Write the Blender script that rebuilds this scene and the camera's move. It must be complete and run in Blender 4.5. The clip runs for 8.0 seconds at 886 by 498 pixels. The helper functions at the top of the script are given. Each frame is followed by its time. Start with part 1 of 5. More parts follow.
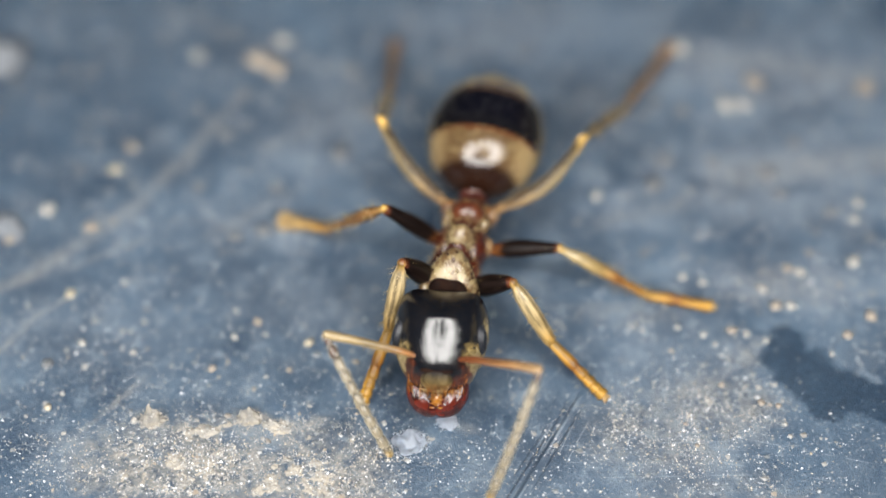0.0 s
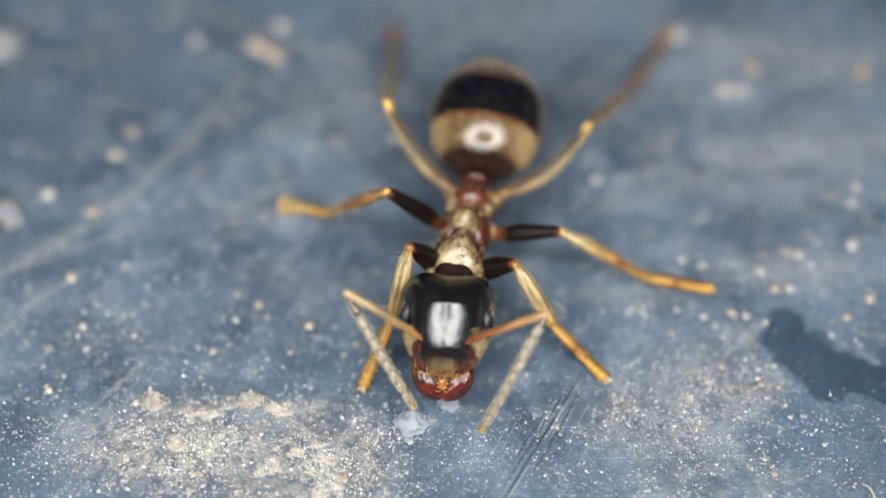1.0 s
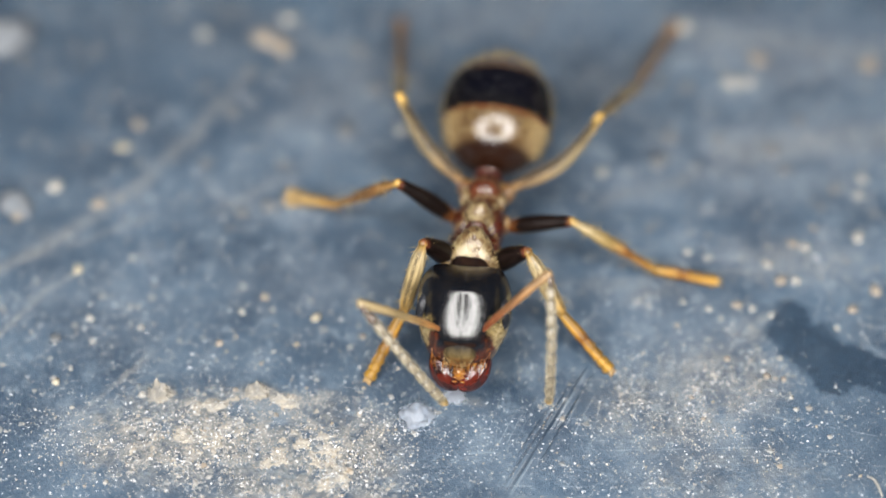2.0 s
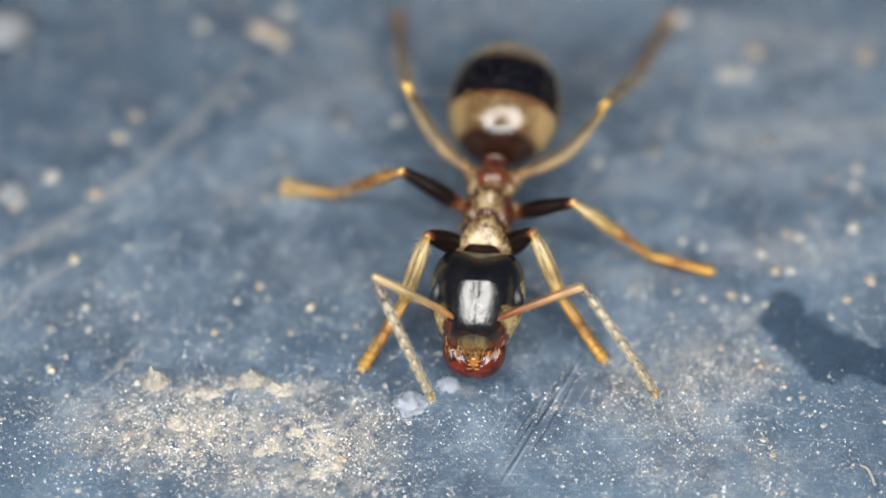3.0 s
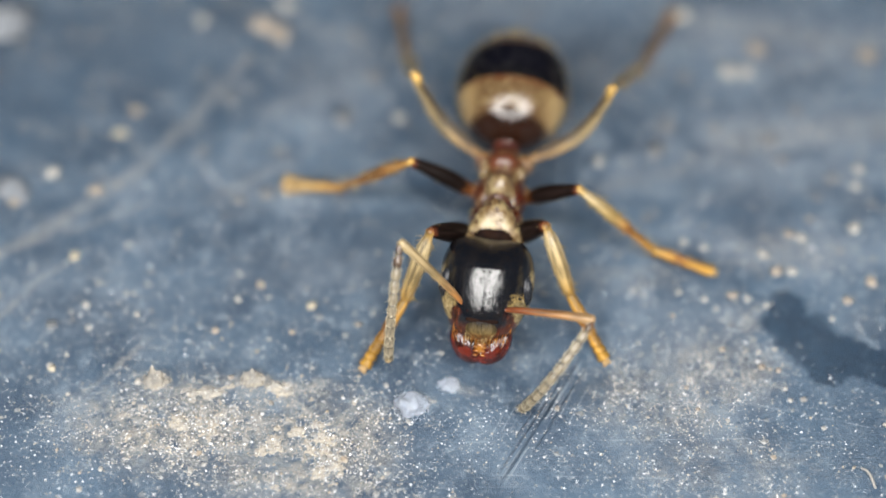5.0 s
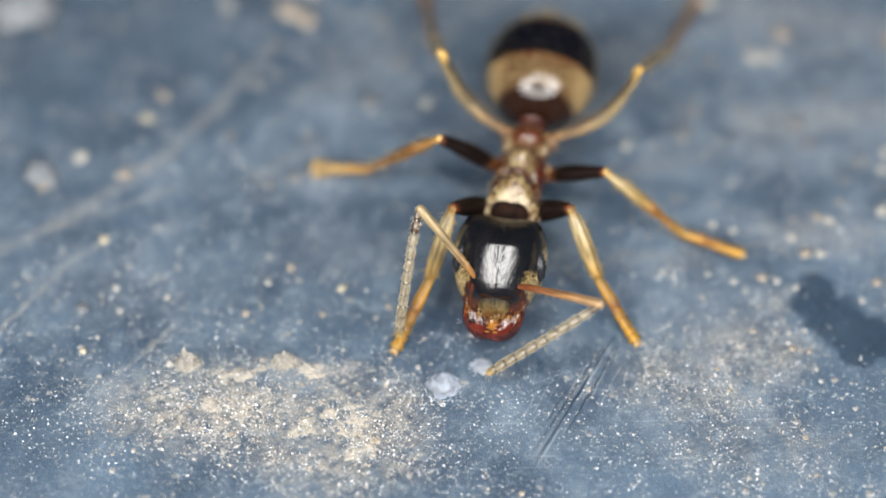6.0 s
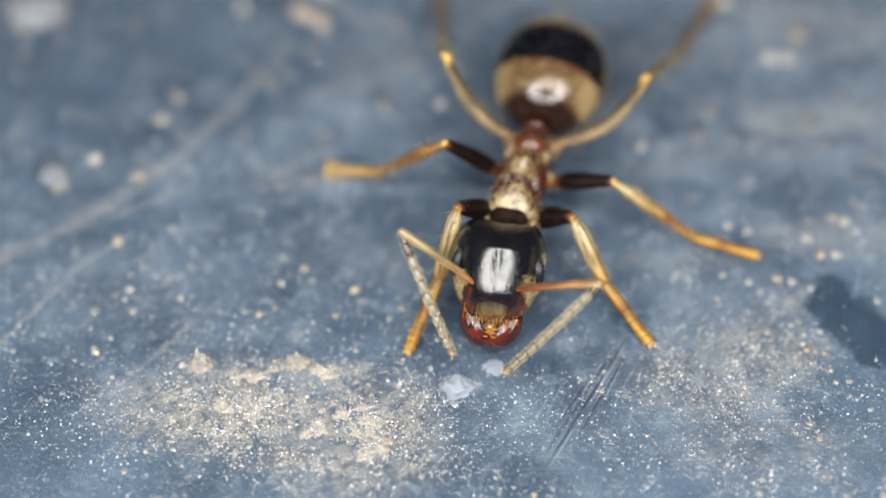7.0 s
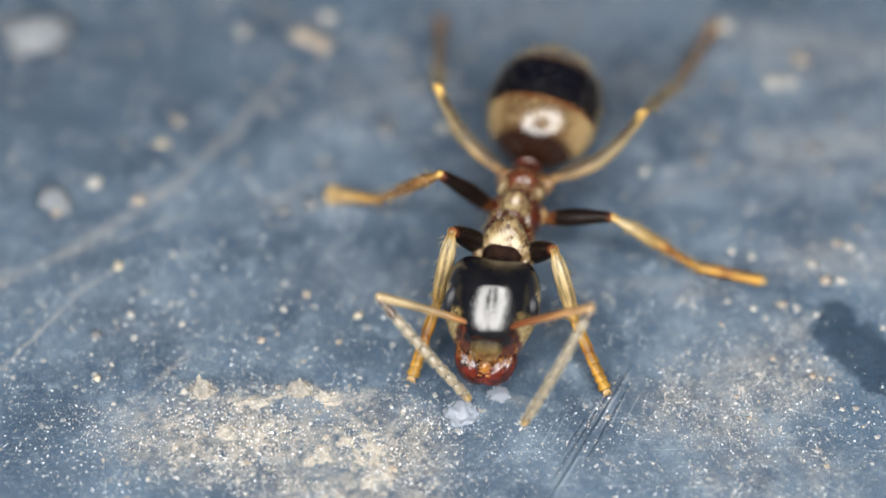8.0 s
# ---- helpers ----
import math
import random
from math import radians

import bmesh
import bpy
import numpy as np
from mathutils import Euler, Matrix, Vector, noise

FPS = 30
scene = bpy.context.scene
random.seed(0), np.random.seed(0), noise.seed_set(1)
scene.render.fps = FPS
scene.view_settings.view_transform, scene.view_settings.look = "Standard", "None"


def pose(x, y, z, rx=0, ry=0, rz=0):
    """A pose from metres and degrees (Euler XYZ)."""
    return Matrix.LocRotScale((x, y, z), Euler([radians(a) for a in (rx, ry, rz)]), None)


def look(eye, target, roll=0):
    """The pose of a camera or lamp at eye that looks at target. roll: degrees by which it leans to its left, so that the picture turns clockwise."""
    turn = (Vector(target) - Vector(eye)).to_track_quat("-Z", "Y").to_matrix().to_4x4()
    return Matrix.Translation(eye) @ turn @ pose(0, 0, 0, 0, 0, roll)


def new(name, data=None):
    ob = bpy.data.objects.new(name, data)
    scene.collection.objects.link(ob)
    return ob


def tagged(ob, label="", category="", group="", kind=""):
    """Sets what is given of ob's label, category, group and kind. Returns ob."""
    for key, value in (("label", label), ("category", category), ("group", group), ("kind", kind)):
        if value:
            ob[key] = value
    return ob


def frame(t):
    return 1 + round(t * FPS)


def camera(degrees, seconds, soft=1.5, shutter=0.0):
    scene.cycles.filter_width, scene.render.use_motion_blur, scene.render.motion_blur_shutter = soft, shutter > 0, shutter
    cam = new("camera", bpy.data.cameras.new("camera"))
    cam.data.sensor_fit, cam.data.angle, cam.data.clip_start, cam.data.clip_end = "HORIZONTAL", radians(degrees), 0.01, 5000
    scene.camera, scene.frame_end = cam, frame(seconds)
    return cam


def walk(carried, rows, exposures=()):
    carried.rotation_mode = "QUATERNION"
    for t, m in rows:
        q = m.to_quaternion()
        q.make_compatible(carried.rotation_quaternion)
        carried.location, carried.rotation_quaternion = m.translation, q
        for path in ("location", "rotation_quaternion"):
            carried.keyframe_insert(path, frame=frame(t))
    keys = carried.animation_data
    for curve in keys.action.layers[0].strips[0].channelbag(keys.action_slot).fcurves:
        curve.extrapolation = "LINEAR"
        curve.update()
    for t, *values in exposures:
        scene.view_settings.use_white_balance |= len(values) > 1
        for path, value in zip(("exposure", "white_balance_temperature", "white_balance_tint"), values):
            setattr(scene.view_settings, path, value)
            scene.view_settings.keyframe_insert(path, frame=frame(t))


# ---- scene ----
MM = 0.001  # all plan numbers below are millimetres
cam = camera(24.0, 8.0, soft=1.65, shutter=0.35)
cam.data.dof.use_dof = True
cam.data.dof.focus_distance = 18.65 * MM
cam.data.dof.aperture_fstop = 62
PATH = [
    (0, (0.0, -12.409, 15.883), (-0.0001, -0.0954, 0.1226), -0.00),
    (0.5, (-0.098, -12.295, 15.972), (0.0088, -0.1864, 0.0537), 0.35),
    (1, (-0.13, -12.618, 15.781), (-0.003, -0.2514, 0.0636), 0.37),
    (1.5, (-0.158, -12.586, 15.82), (-0.0481, -0.2893, 0.0477), 0.32),
    (3, (0.112, -12.781, 15.744), (-0.0117, -0.4294, 0.0141), -0.48),
    (3.5, (-0.084, -12.413, 16.016), (0.1303, -0.3444, 0.0688), 0.82),
    (4, (0.026, -12.583, 15.88), (0.2278, -0.2891, 0.1062), 0.89),
    (5.5, (-0.091, -12.553, 15.885), (-0.1752, -0.4727, -0.0547), -0.05),
    (6, (-0.395, -12.777, 15.748), (-0.3031, -0.5679, -0.0927), 0.51),
    (6.5, (-0.084, -12.741, 15.764), (-0.3688, -0.6053, -0.1307), -0.90),
    (7, (-0.229, -12.794, 15.683), (-0.4359, -0.536, -0.1187), -0.62),
    (7.5, (-0.534, -12.597, 15.724), (-0.5154, -0.3857, -0.1149), 0.25),
    (8, (-0.489, -12.675, 15.618), (-0.4644, -0.2672, -0.0677), 0.29),
]
walk(cam, [(t, look(Vector(eye) * MM, Vector(target) * MM, roll)) for t, eye, target, roll in PATH])

# ---- light: a dim room and one oval ring lamp round the lens ----
world = bpy.data.worlds.new("dim_room")
world.use_nodes = True
world.node_tree.nodes["Background"].inputs["Color"].default_value = (0.55, 0.68, 0.9, 1)
world.node_tree.nodes["Background"].inputs["Strength"].default_value = 0.05
scene.world = world
EYE, AIM = Vector((-0.15, -12.6, 15.83)), Vector((-0.15, -0.3, 0))  # the middle of the hand-held path
PANEL = look(EYE * MM, AIM * MM)
RING_X, RING_WIDE, RING_HIGH = -1.2, 36.0, 17.0  # the glowing oval behind the lens
LENS_WIDE, LENS_HIGH = 8.0, 4.6  # half the dark oval of the lens before it
lamp = bpy.data.lights.new("ring_light", "AREA")
lamp.shape, lamp.size, lamp.size_y = "ELLIPSE", RING_WIDE * MM, RING_HIGH * MM
lamp.energy = 0.0393
lamp.color = (1.0, 0.975, 0.94)
new("ring_light", lamp).matrix_basis = PANEL @ pose(RING_X * MM, 0, 2.4 * MM)


# ---- material helpers ----
class Net:
    """A small wrapper to write node materials in few lines."""

    def __init__(self, name):
        self.mat = bpy.data.materials.new(name)
        self.mat.use_nodes = True
        self.tree = self.mat.node_tree
        self.shader = self.tree.nodes["Principled BSDF"]

    def node(self, kind, **values):
        n = self.tree.nodes.new(kind)
        for key, value in values.items():
            if key in n.inputs:
                self.put(n.inputs[key], value)
        return n

    def put(self, socket, value):
        if isinstance(value, bpy.types.NodeSocket):
            self.tree.links.new(value, socket)
        else:
            socket.default_value = value

    def coord(self, which="Object"):
        return self.tree.nodes.new("ShaderNodeTexCoord").outputs[which]

    def noise(self, scale, detail=4.0, rough=0.55, at=None, stretch=None, distort=0.0):
        at = at or self.coord()
        if stretch:
            m = self.node("ShaderNodeMapping")
            m.inputs["Scale"].default_value = stretch
            self.put(m.inputs["Vector"], at)
            at = m.outputs["Vector"]
        n = self.node("ShaderNodeTexNoise", Scale=scale, Detail=detail, Roughness=rough, Distortion=distort)
        self.put(n.inputs["Vector"], at)
        return n.outputs["Fac"]

    def span(self, value, a, b, lo=0.0, hi=1.0):
        n = self.node("ShaderNodeMapRange")
        n.interpolation_type = "SMOOTHSTEP"
        for i, v in enumerate((value, a, b, lo, hi)):
            self.put(n.inputs[i], v)
        return n.outputs["Result"]

    def math(self, how, a, b=0.0, clamp=False):
        n = self.tree.nodes.new("ShaderNodeMath")
        n.operation, n.use_clamp = how, clamp
        self.put(n.inputs[0], a)
        self.put(n.inputs[1], b)
        return n.outputs[0]

    def mix(self, fac, a, b):
        n = self.tree.nodes.new("ShaderNodeMix")
        n.data_type = "RGBA"
        self.put(n.inputs["Factor"], fac)
        for socket, c in ((n.inputs[6], a), (n.inputs[7], b)):
            self.put(socket, c if isinstance(c, bpy.types.NodeSocket) else (*c, 1))
        return n.outputs[2]

    def split(self, vector):
        n = self.node("ShaderNodeSeparateXYZ")
        self.put(n.inputs[0], vector)
        return n.outputs

    def bump(self, height, depth, strength=1.0):
        n = self.node("ShaderNodeBump", Strength=strength, Distance=depth)
        self.put(n.inputs["Height"], height)
        self.put(self.shader.inputs["Normal"], n.outputs["Normal"])

    def set(self, **values):
        for key, value in values.items():
            name = key.replace("_", " ")
            self.put(self.shader.inputs[name], (*value, 1) if isinstance(value, tuple) else value)
        return self.mat


# dust heaps on the sheet: x, y, radius in x, radius in y, weight
HEAPS = [
    (-2.35, -2.45, 0.95, 0.45, 1.0), (-1.25, -2.75, 0.75, 0.55, 0.95), (-2.66, -2.02, 0.16, 0.13, 1.0),
    (-1.78, -2.02, 0.24, 0.14, 0.9), (-0.75, -2.35, 0.3, 0.22, 0.7), (-2.2, -2.1, 0.65, 0.09, 0.8), (-1.4, -2.05, 0.5, 0.1, 0.7), (1.95, -2.15, 0.6, 0.45, 0.52), (1.75, -0.78, 0.4, 0.13, 0.3),
    (2.5, -1.85, 0.55, 0.35, 0.6), (3.0, -1.25, 0.35, 0.16, 0.4), (2.5, -2.9, 0.8, 0.35, 0.28), (3.4, -0.45, 0.5, 0.2, 0.3),
]
STAIN = [(3.21, -1.10, 0.16), (3.17, -1.28, 0.19), (3.36, -1.46, 0.27), (3.56, -1.66, 0.27), (3.52, -1.84, 0.15), (3.80, -1.70, 0.2), (4.04, -1.78, 0.18), (4.02, -1.90, 0.1)]  # the dark smear: x, y, radius
# long dusty scratches: start, end, half width, weight
SCRATCHES = [
    ((-5.4, -1.25), (-3.8, -0.2), 0.10, 0.34), ((-4.05, -0.42), (-2.9, 0.64), 0.12, 0.32), ((-3.1, 0.42), (-2.5, 1.3), 0.11, 0.27), ((-2.75, 0.9), (-2.0, 2.1), 0.11, 0.24),
    ((-4.9, -2.3), (-3.8, -0.75), 0.035, 0.45), ((-4.0, -0.95), (-3.4, -0.45), 0.03, 0.35), ((-3.75, -0.3), (-2.7, 0.2), 0.05, 0.2),
    ((-3.5, -2.37), (-2.7, -1.45), 0.05, 0.3), ((-3.1, 3.3), (-1.0, 2.3), 0.05, 0.3), ((-2.4, 0.1), (-1.4, 0.75), 0.07, 0.2),
    ((0.9, -0.72), (3.1, -0.55), 0.03, 0.25), ((2.1, 2.7), (4.6, 2.2), 0.2, 0.2), ((2.6, 0.9), (4.8, 1.2), 0.3, 0.2),
    ((1.4, 0.3), (2.4, 0.55), 0.1, 0.2), ((-1.9, 1.2), (-1.2, 1.6), 0.12, 0.15), ((0.0, -2.0), (0.35, -2.1), 0.08, 0.3),
]
GROOVES = [((1.28, -1.61), (0.48, -3.05), 0.028), ((1.18, -1.72), (0.47, -2.95), 0.014), ((1.34, -1.70), (0.80, -2.70), 0.010), ((0.98, -1.98), (0.61, -2.61), 0.009)]
FINE_SCORES = [((1.30, -1.66), (0.53, -3.05), 0.010), ((1.22, -1.72), (0.50, -2.99), 0.008), ((1.02, -1.96), (0.65, -2.6), 0.007), ((1.1, -2.1), (0.80, -2.65), 0.006), ((-0.3, -2.62), (3.0, -2.55), 0.006), ((0.9, -2.25), (2.6, -2.2), 0.006), ((1.9, -2.3), (3.6, -2.65), 0.007), ((0.4, -2.95), (2.2, -2.98), 0.006),
               ((2.2, -2.05), (3.9, -2.45), 0.006), ((0.2, -2.4), (1.3, -2.43), 0.005), ((-0.6, -3.1), (1.0, -3.06), 0.006)]
FINE_SCORES += [((1.0 + o, -1.8 - 0.5 * abs(o)), (0.62 + o, -2.75), 0.006) for o in (-0.3, -0.22, -0.14, 0.07, 0.14, 0.23, 0.33)]


DEEP_PATCHES = [(-4.2, -2.9, 0.8, 0.6), (-3.4, 2.1, 1.3, 0.9), (-2.2, 1.6, 0.6, 0.5), (-4.3, 1.2, 0.7, 0.6), (0.2, -1.2, 0.6, 0.5), (4.0, -2.5, 0.9, 0.6)]  # patches where the paint stays darker: x, y, radius in x, radius in y
VEILS = [  # thin dust films, their paleness also making up for weak light far off: x, y, radius in x, radius in y, weight
    (3.4, 2.2, 1.6, 0.8, 0.5), (3.3, 0.9, 1.5, 0.7, 0.5), (0.6, 2.9, 1.6, 0.6, 0.35), (2.0, 0.5, 0.8, 0.4, 0.3), (-1.1, 1.6, 0.7, 0.9, 0.4), (-1.6, 0.3, 0.9, 0.4, 0.3), (1.6, 1.9, 0.6, 0.7, 0.3),
    (-1.2, -0.7, 1.0, 0.4, 0.25), (3.3, -0.4, 1.3, 0.35, 0.35), (2.1, -1.3, 0.9, 0.5, 0.25), (-3.4, -1.1, 1.2, 0.5, 0.2), (1.2, -2.6, 2.2, 0.6, 0.12),
]


def paint_material():
    """Scuffed blue paint under a film of dust."""
    k = Net("scuffed_blue_paint")
    at = k.coord()
    m = k.node("ShaderNodeVectorMath")
    m.operation = "SCALE"
    k.put(m.inputs[0], at)
    m.inputs["Scale"].default_value = 1000.0
    at = m.outputs[0]  # millimetres
    wob = k.noise(2.2, 3, at=at)
    wob2 = k.noise(9.0, 3, at=at)
    x, y, _ = k.split(at)
    wx = k.math("ADD", x, k.math("MULTIPLY", k.math("SUBTRACT", wob, 0.5), 0.5))
    wy = k.math("ADD", y, k.math("MULTIPLY", k.math("SUBTRACT", wob2, 0.5), 0.35))
    sx = k.math("ADD", x, k.math("MULTIPLY", k.math("SUBTRACT", wob2, 0.5), 0.16))
    sy = k.math("ADD", y, k.math("MULTIPLY", k.math("SUBTRACT", k.noise(7.0, 6, 0.7, at=at), 0.5), 0.32))

    def blob(cx, cy, rx, ry, sx, sy):
        dx = k.math("DIVIDE", k.math("SUBTRACT", sx, cx), rx)
        dy = k.math("DIVIDE", k.math("SUBTRACT", sy, cy), ry)
        return k.math("SQRT", k.math("ADD", k.math("MULTIPLY", dx, dx), k.math("MULTIPLY", dy, dy)))

    def line(a, b, half, sx, sy):
        """1 on the line, 0 off it."""
        ax, ay = a
        length = math.dist(a, b)
        ux, uy = (b[0] - ax) / length, (b[1] - ay) / length
        px, py = k.math("SUBTRACT", sx, ax), k.math("SUBTRACT", sy, ay)
        along = k.math("ADD", k.math("MULTIPLY", px, ux), k.math("MULTIPLY", py, uy))
        off = k.math("ABSOLUTE", k.math("SUBTRACT", k.math("MULTIPLY", py, ux), k.math("MULTIPLY", px, uy)))
        ends = k.math("MULTIPLY", k.span(along, -0.1, 0.25), k.span(along, length + 0.1, length - 0.25))
        return k.math("MULTIPLY", k.span(off, half, half * 0.25), ends)

    heap = 0.0
    for cx, cy, rx, ry, w in HEAPS:
        heap = k.math("MAXIMUM", heap, k.span(blob(cx, cy, rx * 1.3, ry * 1.3, wx, wy), 1.15, 0.45, 0.0, w))
    scratch = 0.0
    lx = k.math("ADD", x, k.math("MULTIPLY", k.math("SUBTRACT", wob2, 0.5), 0.12))
    for a, b, half, w in SCRATCHES:
        scratch = k.math("MAXIMUM", scratch, k.math("MULTIPLY", line(a, b, half, lx, y), w))
    groove = 0.0
    for a, b, half in GROOVES:
        groove = k.math("MAXIMUM", groove, k.math("MULTIPLY", line(a, b, half, x, y), k.span(k.noise(5.0, 4, at=at), 0.2, 0.6, 0.45, 1.0)))
    score = 0.0
    for a, b, half in FINE_SCORES:
        score = k.math("MAXIMUM", score, k.math("MULTIPLY", line(a, b, half, x, y), k.span(k.noise(3.0, 3, at=at), 0.42, 0.62)))
    stain = 9.0
    for cx, cy, r in STAIN:
        stain = k.math("MINIMUM", stain, blob(cx, cy, r * 1.05, r, sx, sy))
    stain = k.math("ADD", stain, k.math("MULTIPLY", k.math("SUBTRACT", k.noise(22.0, 4, 0.7, at=at), 0.5), 0.5))
    stain = k.span(stain, 1.24, 0.88)
    clean = k.math("SUBTRACT", 1.0, stain)

    broad = k.span(k.noise(0.8, 6, 0.62, at=at), 0.36, 0.66)
    cloud = k.math("MAXIMUM", k.span(k.noise(1.5, 8, 0.75, at=at), 0.47, 0.72), k.span(k.noise(5.0, 8, 0.75, at=at), 0.50, 0.68))
    # the pale tones are held back in these patches, so the blue stays darker
    pale_share = 0.0
    for cx, cy, rx, ry in DEEP_PATCHES:
        pale_share = k.math("MAXIMUM", pale_share, k.span(blob(cx, cy, rx, ry, wx, wy), 1.3, 0.3, 0.0, 0.6))
    pale_share = k.math("SUBTRACT", 1.0, pale_share)
    broad, cloud = k.math("MULTIPLY", broad, pale_share), k.math("MULTIPLY", cloud, pale_share)
    fleck = k.span(k.noise(30.0, 4, 0.65, at=at), 0.55, 0.68)
    base = k.mix(broad, (0.0145, 0.0325, 0.059), (0.042, 0.073, 0.112))
    base = k.mix(k.math("MULTIPLY", cloud, 0.75), base, (0.113, 0.149, 0.188))
    # dust films, with some brightness for the far sheet painted into them
    veil = 0.0
    for cx, cy, rx, ry, w in VEILS:
        veil = k.math("MAXIMUM", veil, k.span(blob(cx, cy, rx, ry, wx, wy), 1.3, 0.2, 0.0, w))
    veil = k.math("MULTIPLY", veil, k.span(k.noise(3.2, 7, 0.72, at=at), 0.34, 0.66, 0.25, 1.0))
    base = k.mix(veil, base, (0.15, 0.172, 0.20))
    base = k.mix(k.math("MULTIPLY", fleck, k.math("MULTIPLY", clean, 0.55)), base, (0.19, 0.195, 0.20))
    dust = k.math("MULTIPLY", heap, k.span(k.noise(8.0, 9, 0.75, at=at), 0.36, 0.62))
    dust = k.math("MULTIPLY", dust, k.span(k.noise(2.6, 4, 0.6, at=at), 0.36, 0.6, 0.35, 0.9))
    dust = k.math("MAXIMUM", dust, k.math("MULTIPLY", scratch, k.span(k.noise(3.5, 5, 0.7, at=at), 0.33, 0.6, 0.4, 1.0)))
    dust = k.math("MULTIPLY", dust, clean, True)
    tone = k.mix(k.noise(7.0, 3, at=at), (0.19, 0.187, 0.18), (0.31, 0.285, 0.24))
    base = k.mix(k.math("MULTIPLY", dust, 0.95), base, tone)
    base = k.mix(k.math("MULTIPLY", score, 0.5), base, (0.24, 0.27, 0.30))
    base = k.mix(k.math("MULTIPLY", groove, 0.4), base, (0.016, 0.026, 0.042))
    base = k.mix(k.math("MULTIPLY", stain, k.span(k.noise(6.0, 5, 0.7, at=at), 0.35, 0.65, 0.72, 0.95)), base, k.mix(k.span(k.noise(26.0, 4, 0.7, at=at), 0.3, 0.6), (0.004, 0.009, 0.018), (0.016, 0.031, 0.053)))
    rough = k.math("ADD", k.math("MULTIPLY", dust, 0.3), k.span(k.noise(24.0, 4, 0.7, at=at), 0.3, 0.7, 0.26, 0.55), True)
    height = k.math("ADD", k.math("MULTIPLY", k.noise(30.0, 5, 0.75, at=at), 1.0), k.math("MULTIPLY", dust, 0.8))
    height = k.math("SUBTRACT", height, k.math("MULTIPLY", groove, 0.9))
    k.bump(height, 0.022 * MM, 0.9)
    return k.set(Base_Color=base, Roughness=rough, Specular_IOR_Level=k.math("SUBTRACT", 0.4, k.math("MULTIPLY", stain, 0.2)))


def grain_material(name, dark, light, warm, rough):
    k = Net(name)
    pick = k.tree.nodes.new("ShaderNodeNewGeometry").outputs["Random Per Island"]
    c = k.mix(pick, dark, light)
    c = k.mix(k.span(k.math("FRACT", k.math("MULTIPLY", pick, 37.0)), 0.62, 0.95), c, warm)
    k.bump(k.noise(90000.0, 2), 0.002 * MM, 0.5)
    return k.set(Base_Color=c, Roughness=rough, Specular_IOR_Level=0.6)


def shell_material(name, base, second, rough, hair=0.0, hair_tint=(0.9, 0.75, 0.45), grain=40000.0, depth=0.003, spec=0.6, coat=0.0, stretch=None):
    """Insect cuticle: two close tones, fine grain, and a sheen of pale down."""
    k = Net(name)
    tone = k.mix(k.span(k.noise(9000.0, 4), 0.35, 0.65), base, second)
    r = k.span(k.noise(grain * 0.4, 3), 0.3, 0.7, rough * 0.75, min(1.0, rough * 1.3))
    k.bump(k.noise(grain, 3, 0.6, stretch=stretch), depth * MM, 0.6)
    m = k.set(Base_Color=tone, Roughness=r, Specular_IOR_Level=spec, Sheen_Weight=hair, Sheen_Roughness=0.35, Coat_Weight=coat, Coat_Roughness=0.08)
    k.shader.inputs["Sheen Tint"].default_value = (*hair_tint, 1)
    return m


def banded_material(name, stops, axis=0, rough=0.16, hair=0.08, stretch=(1, 1, 1), spec=0.5, bump=0.005, grain=9000.0, stripe=None):
    """Cuticle whose colour changes along the part: stops of (share of its length, colour)."""
    k = Net(name)
    along = k.split(k.coord("Generated"))[axis]
    along = k.math("ADD", along, k.math("MULTIPLY", k.math("SUBTRACT", k.noise(9000.0, 3), 0.5), 0.08))
    ramp = k.tree.nodes.new("ShaderNodeValToRGB")
    k.put(ramp.inputs[0], along)
    e = ramp.color_ramp.elements
    while len(e) < len(stops):
        e.new(0.5)
    for n, (p, c) in enumerate(stops):
        e[n].position, e[n].color = p, (*c, 1)
    gain = k.node("ShaderNodeHueSaturation")
    k.put(gain.inputs["Color"], ramp.outputs[0])
    k.put(gain.inputs["Value"], k.span(k.noise(20000.0, 3, stretch=stretch), 0.32, 0.68, 0.52, 1.5))
    tone = gain.outputs["Color"]
    if stripe:  # a dark line along the limb, on the shins the painted gap in the ring's reflection: its edges across the width, and its weight
        lo, hi, weight = stripe
        across = k.math("ADD", k.split(k.coord("Generated"))[1], k.math("MULTIPLY", k.math("SUBTRACT", k.noise(16000.0, 3), 0.5), 0.12))
        line = k.math("MULTIPLY", k.span(across, lo - 0.07, lo + 0.03), k.span(across, hi + 0.07, hi - 0.03))
        line = k.math("MULTIPLY", line, k.math("MULTIPLY", k.span(along, 0.12, 0.24), k.span(along, 0.94, 0.86, 0.0, weight)))
        tone = k.mix(line, tone, (0.022, 0.014, 0.008))
    k.bump(k.noise(grain, 3, 0.6, stretch=stretch), bump * MM, 0.7)
    m = k.set(Base_Color=tone, Roughness=rough, Specular_IOR_Level=spec, Sheen_Weight=hair, Sheen_Roughness=0.4)
    k.shader.inputs["Sheen Tint"].default_value = (0.95, 0.8, 0.5, 1)
    return m


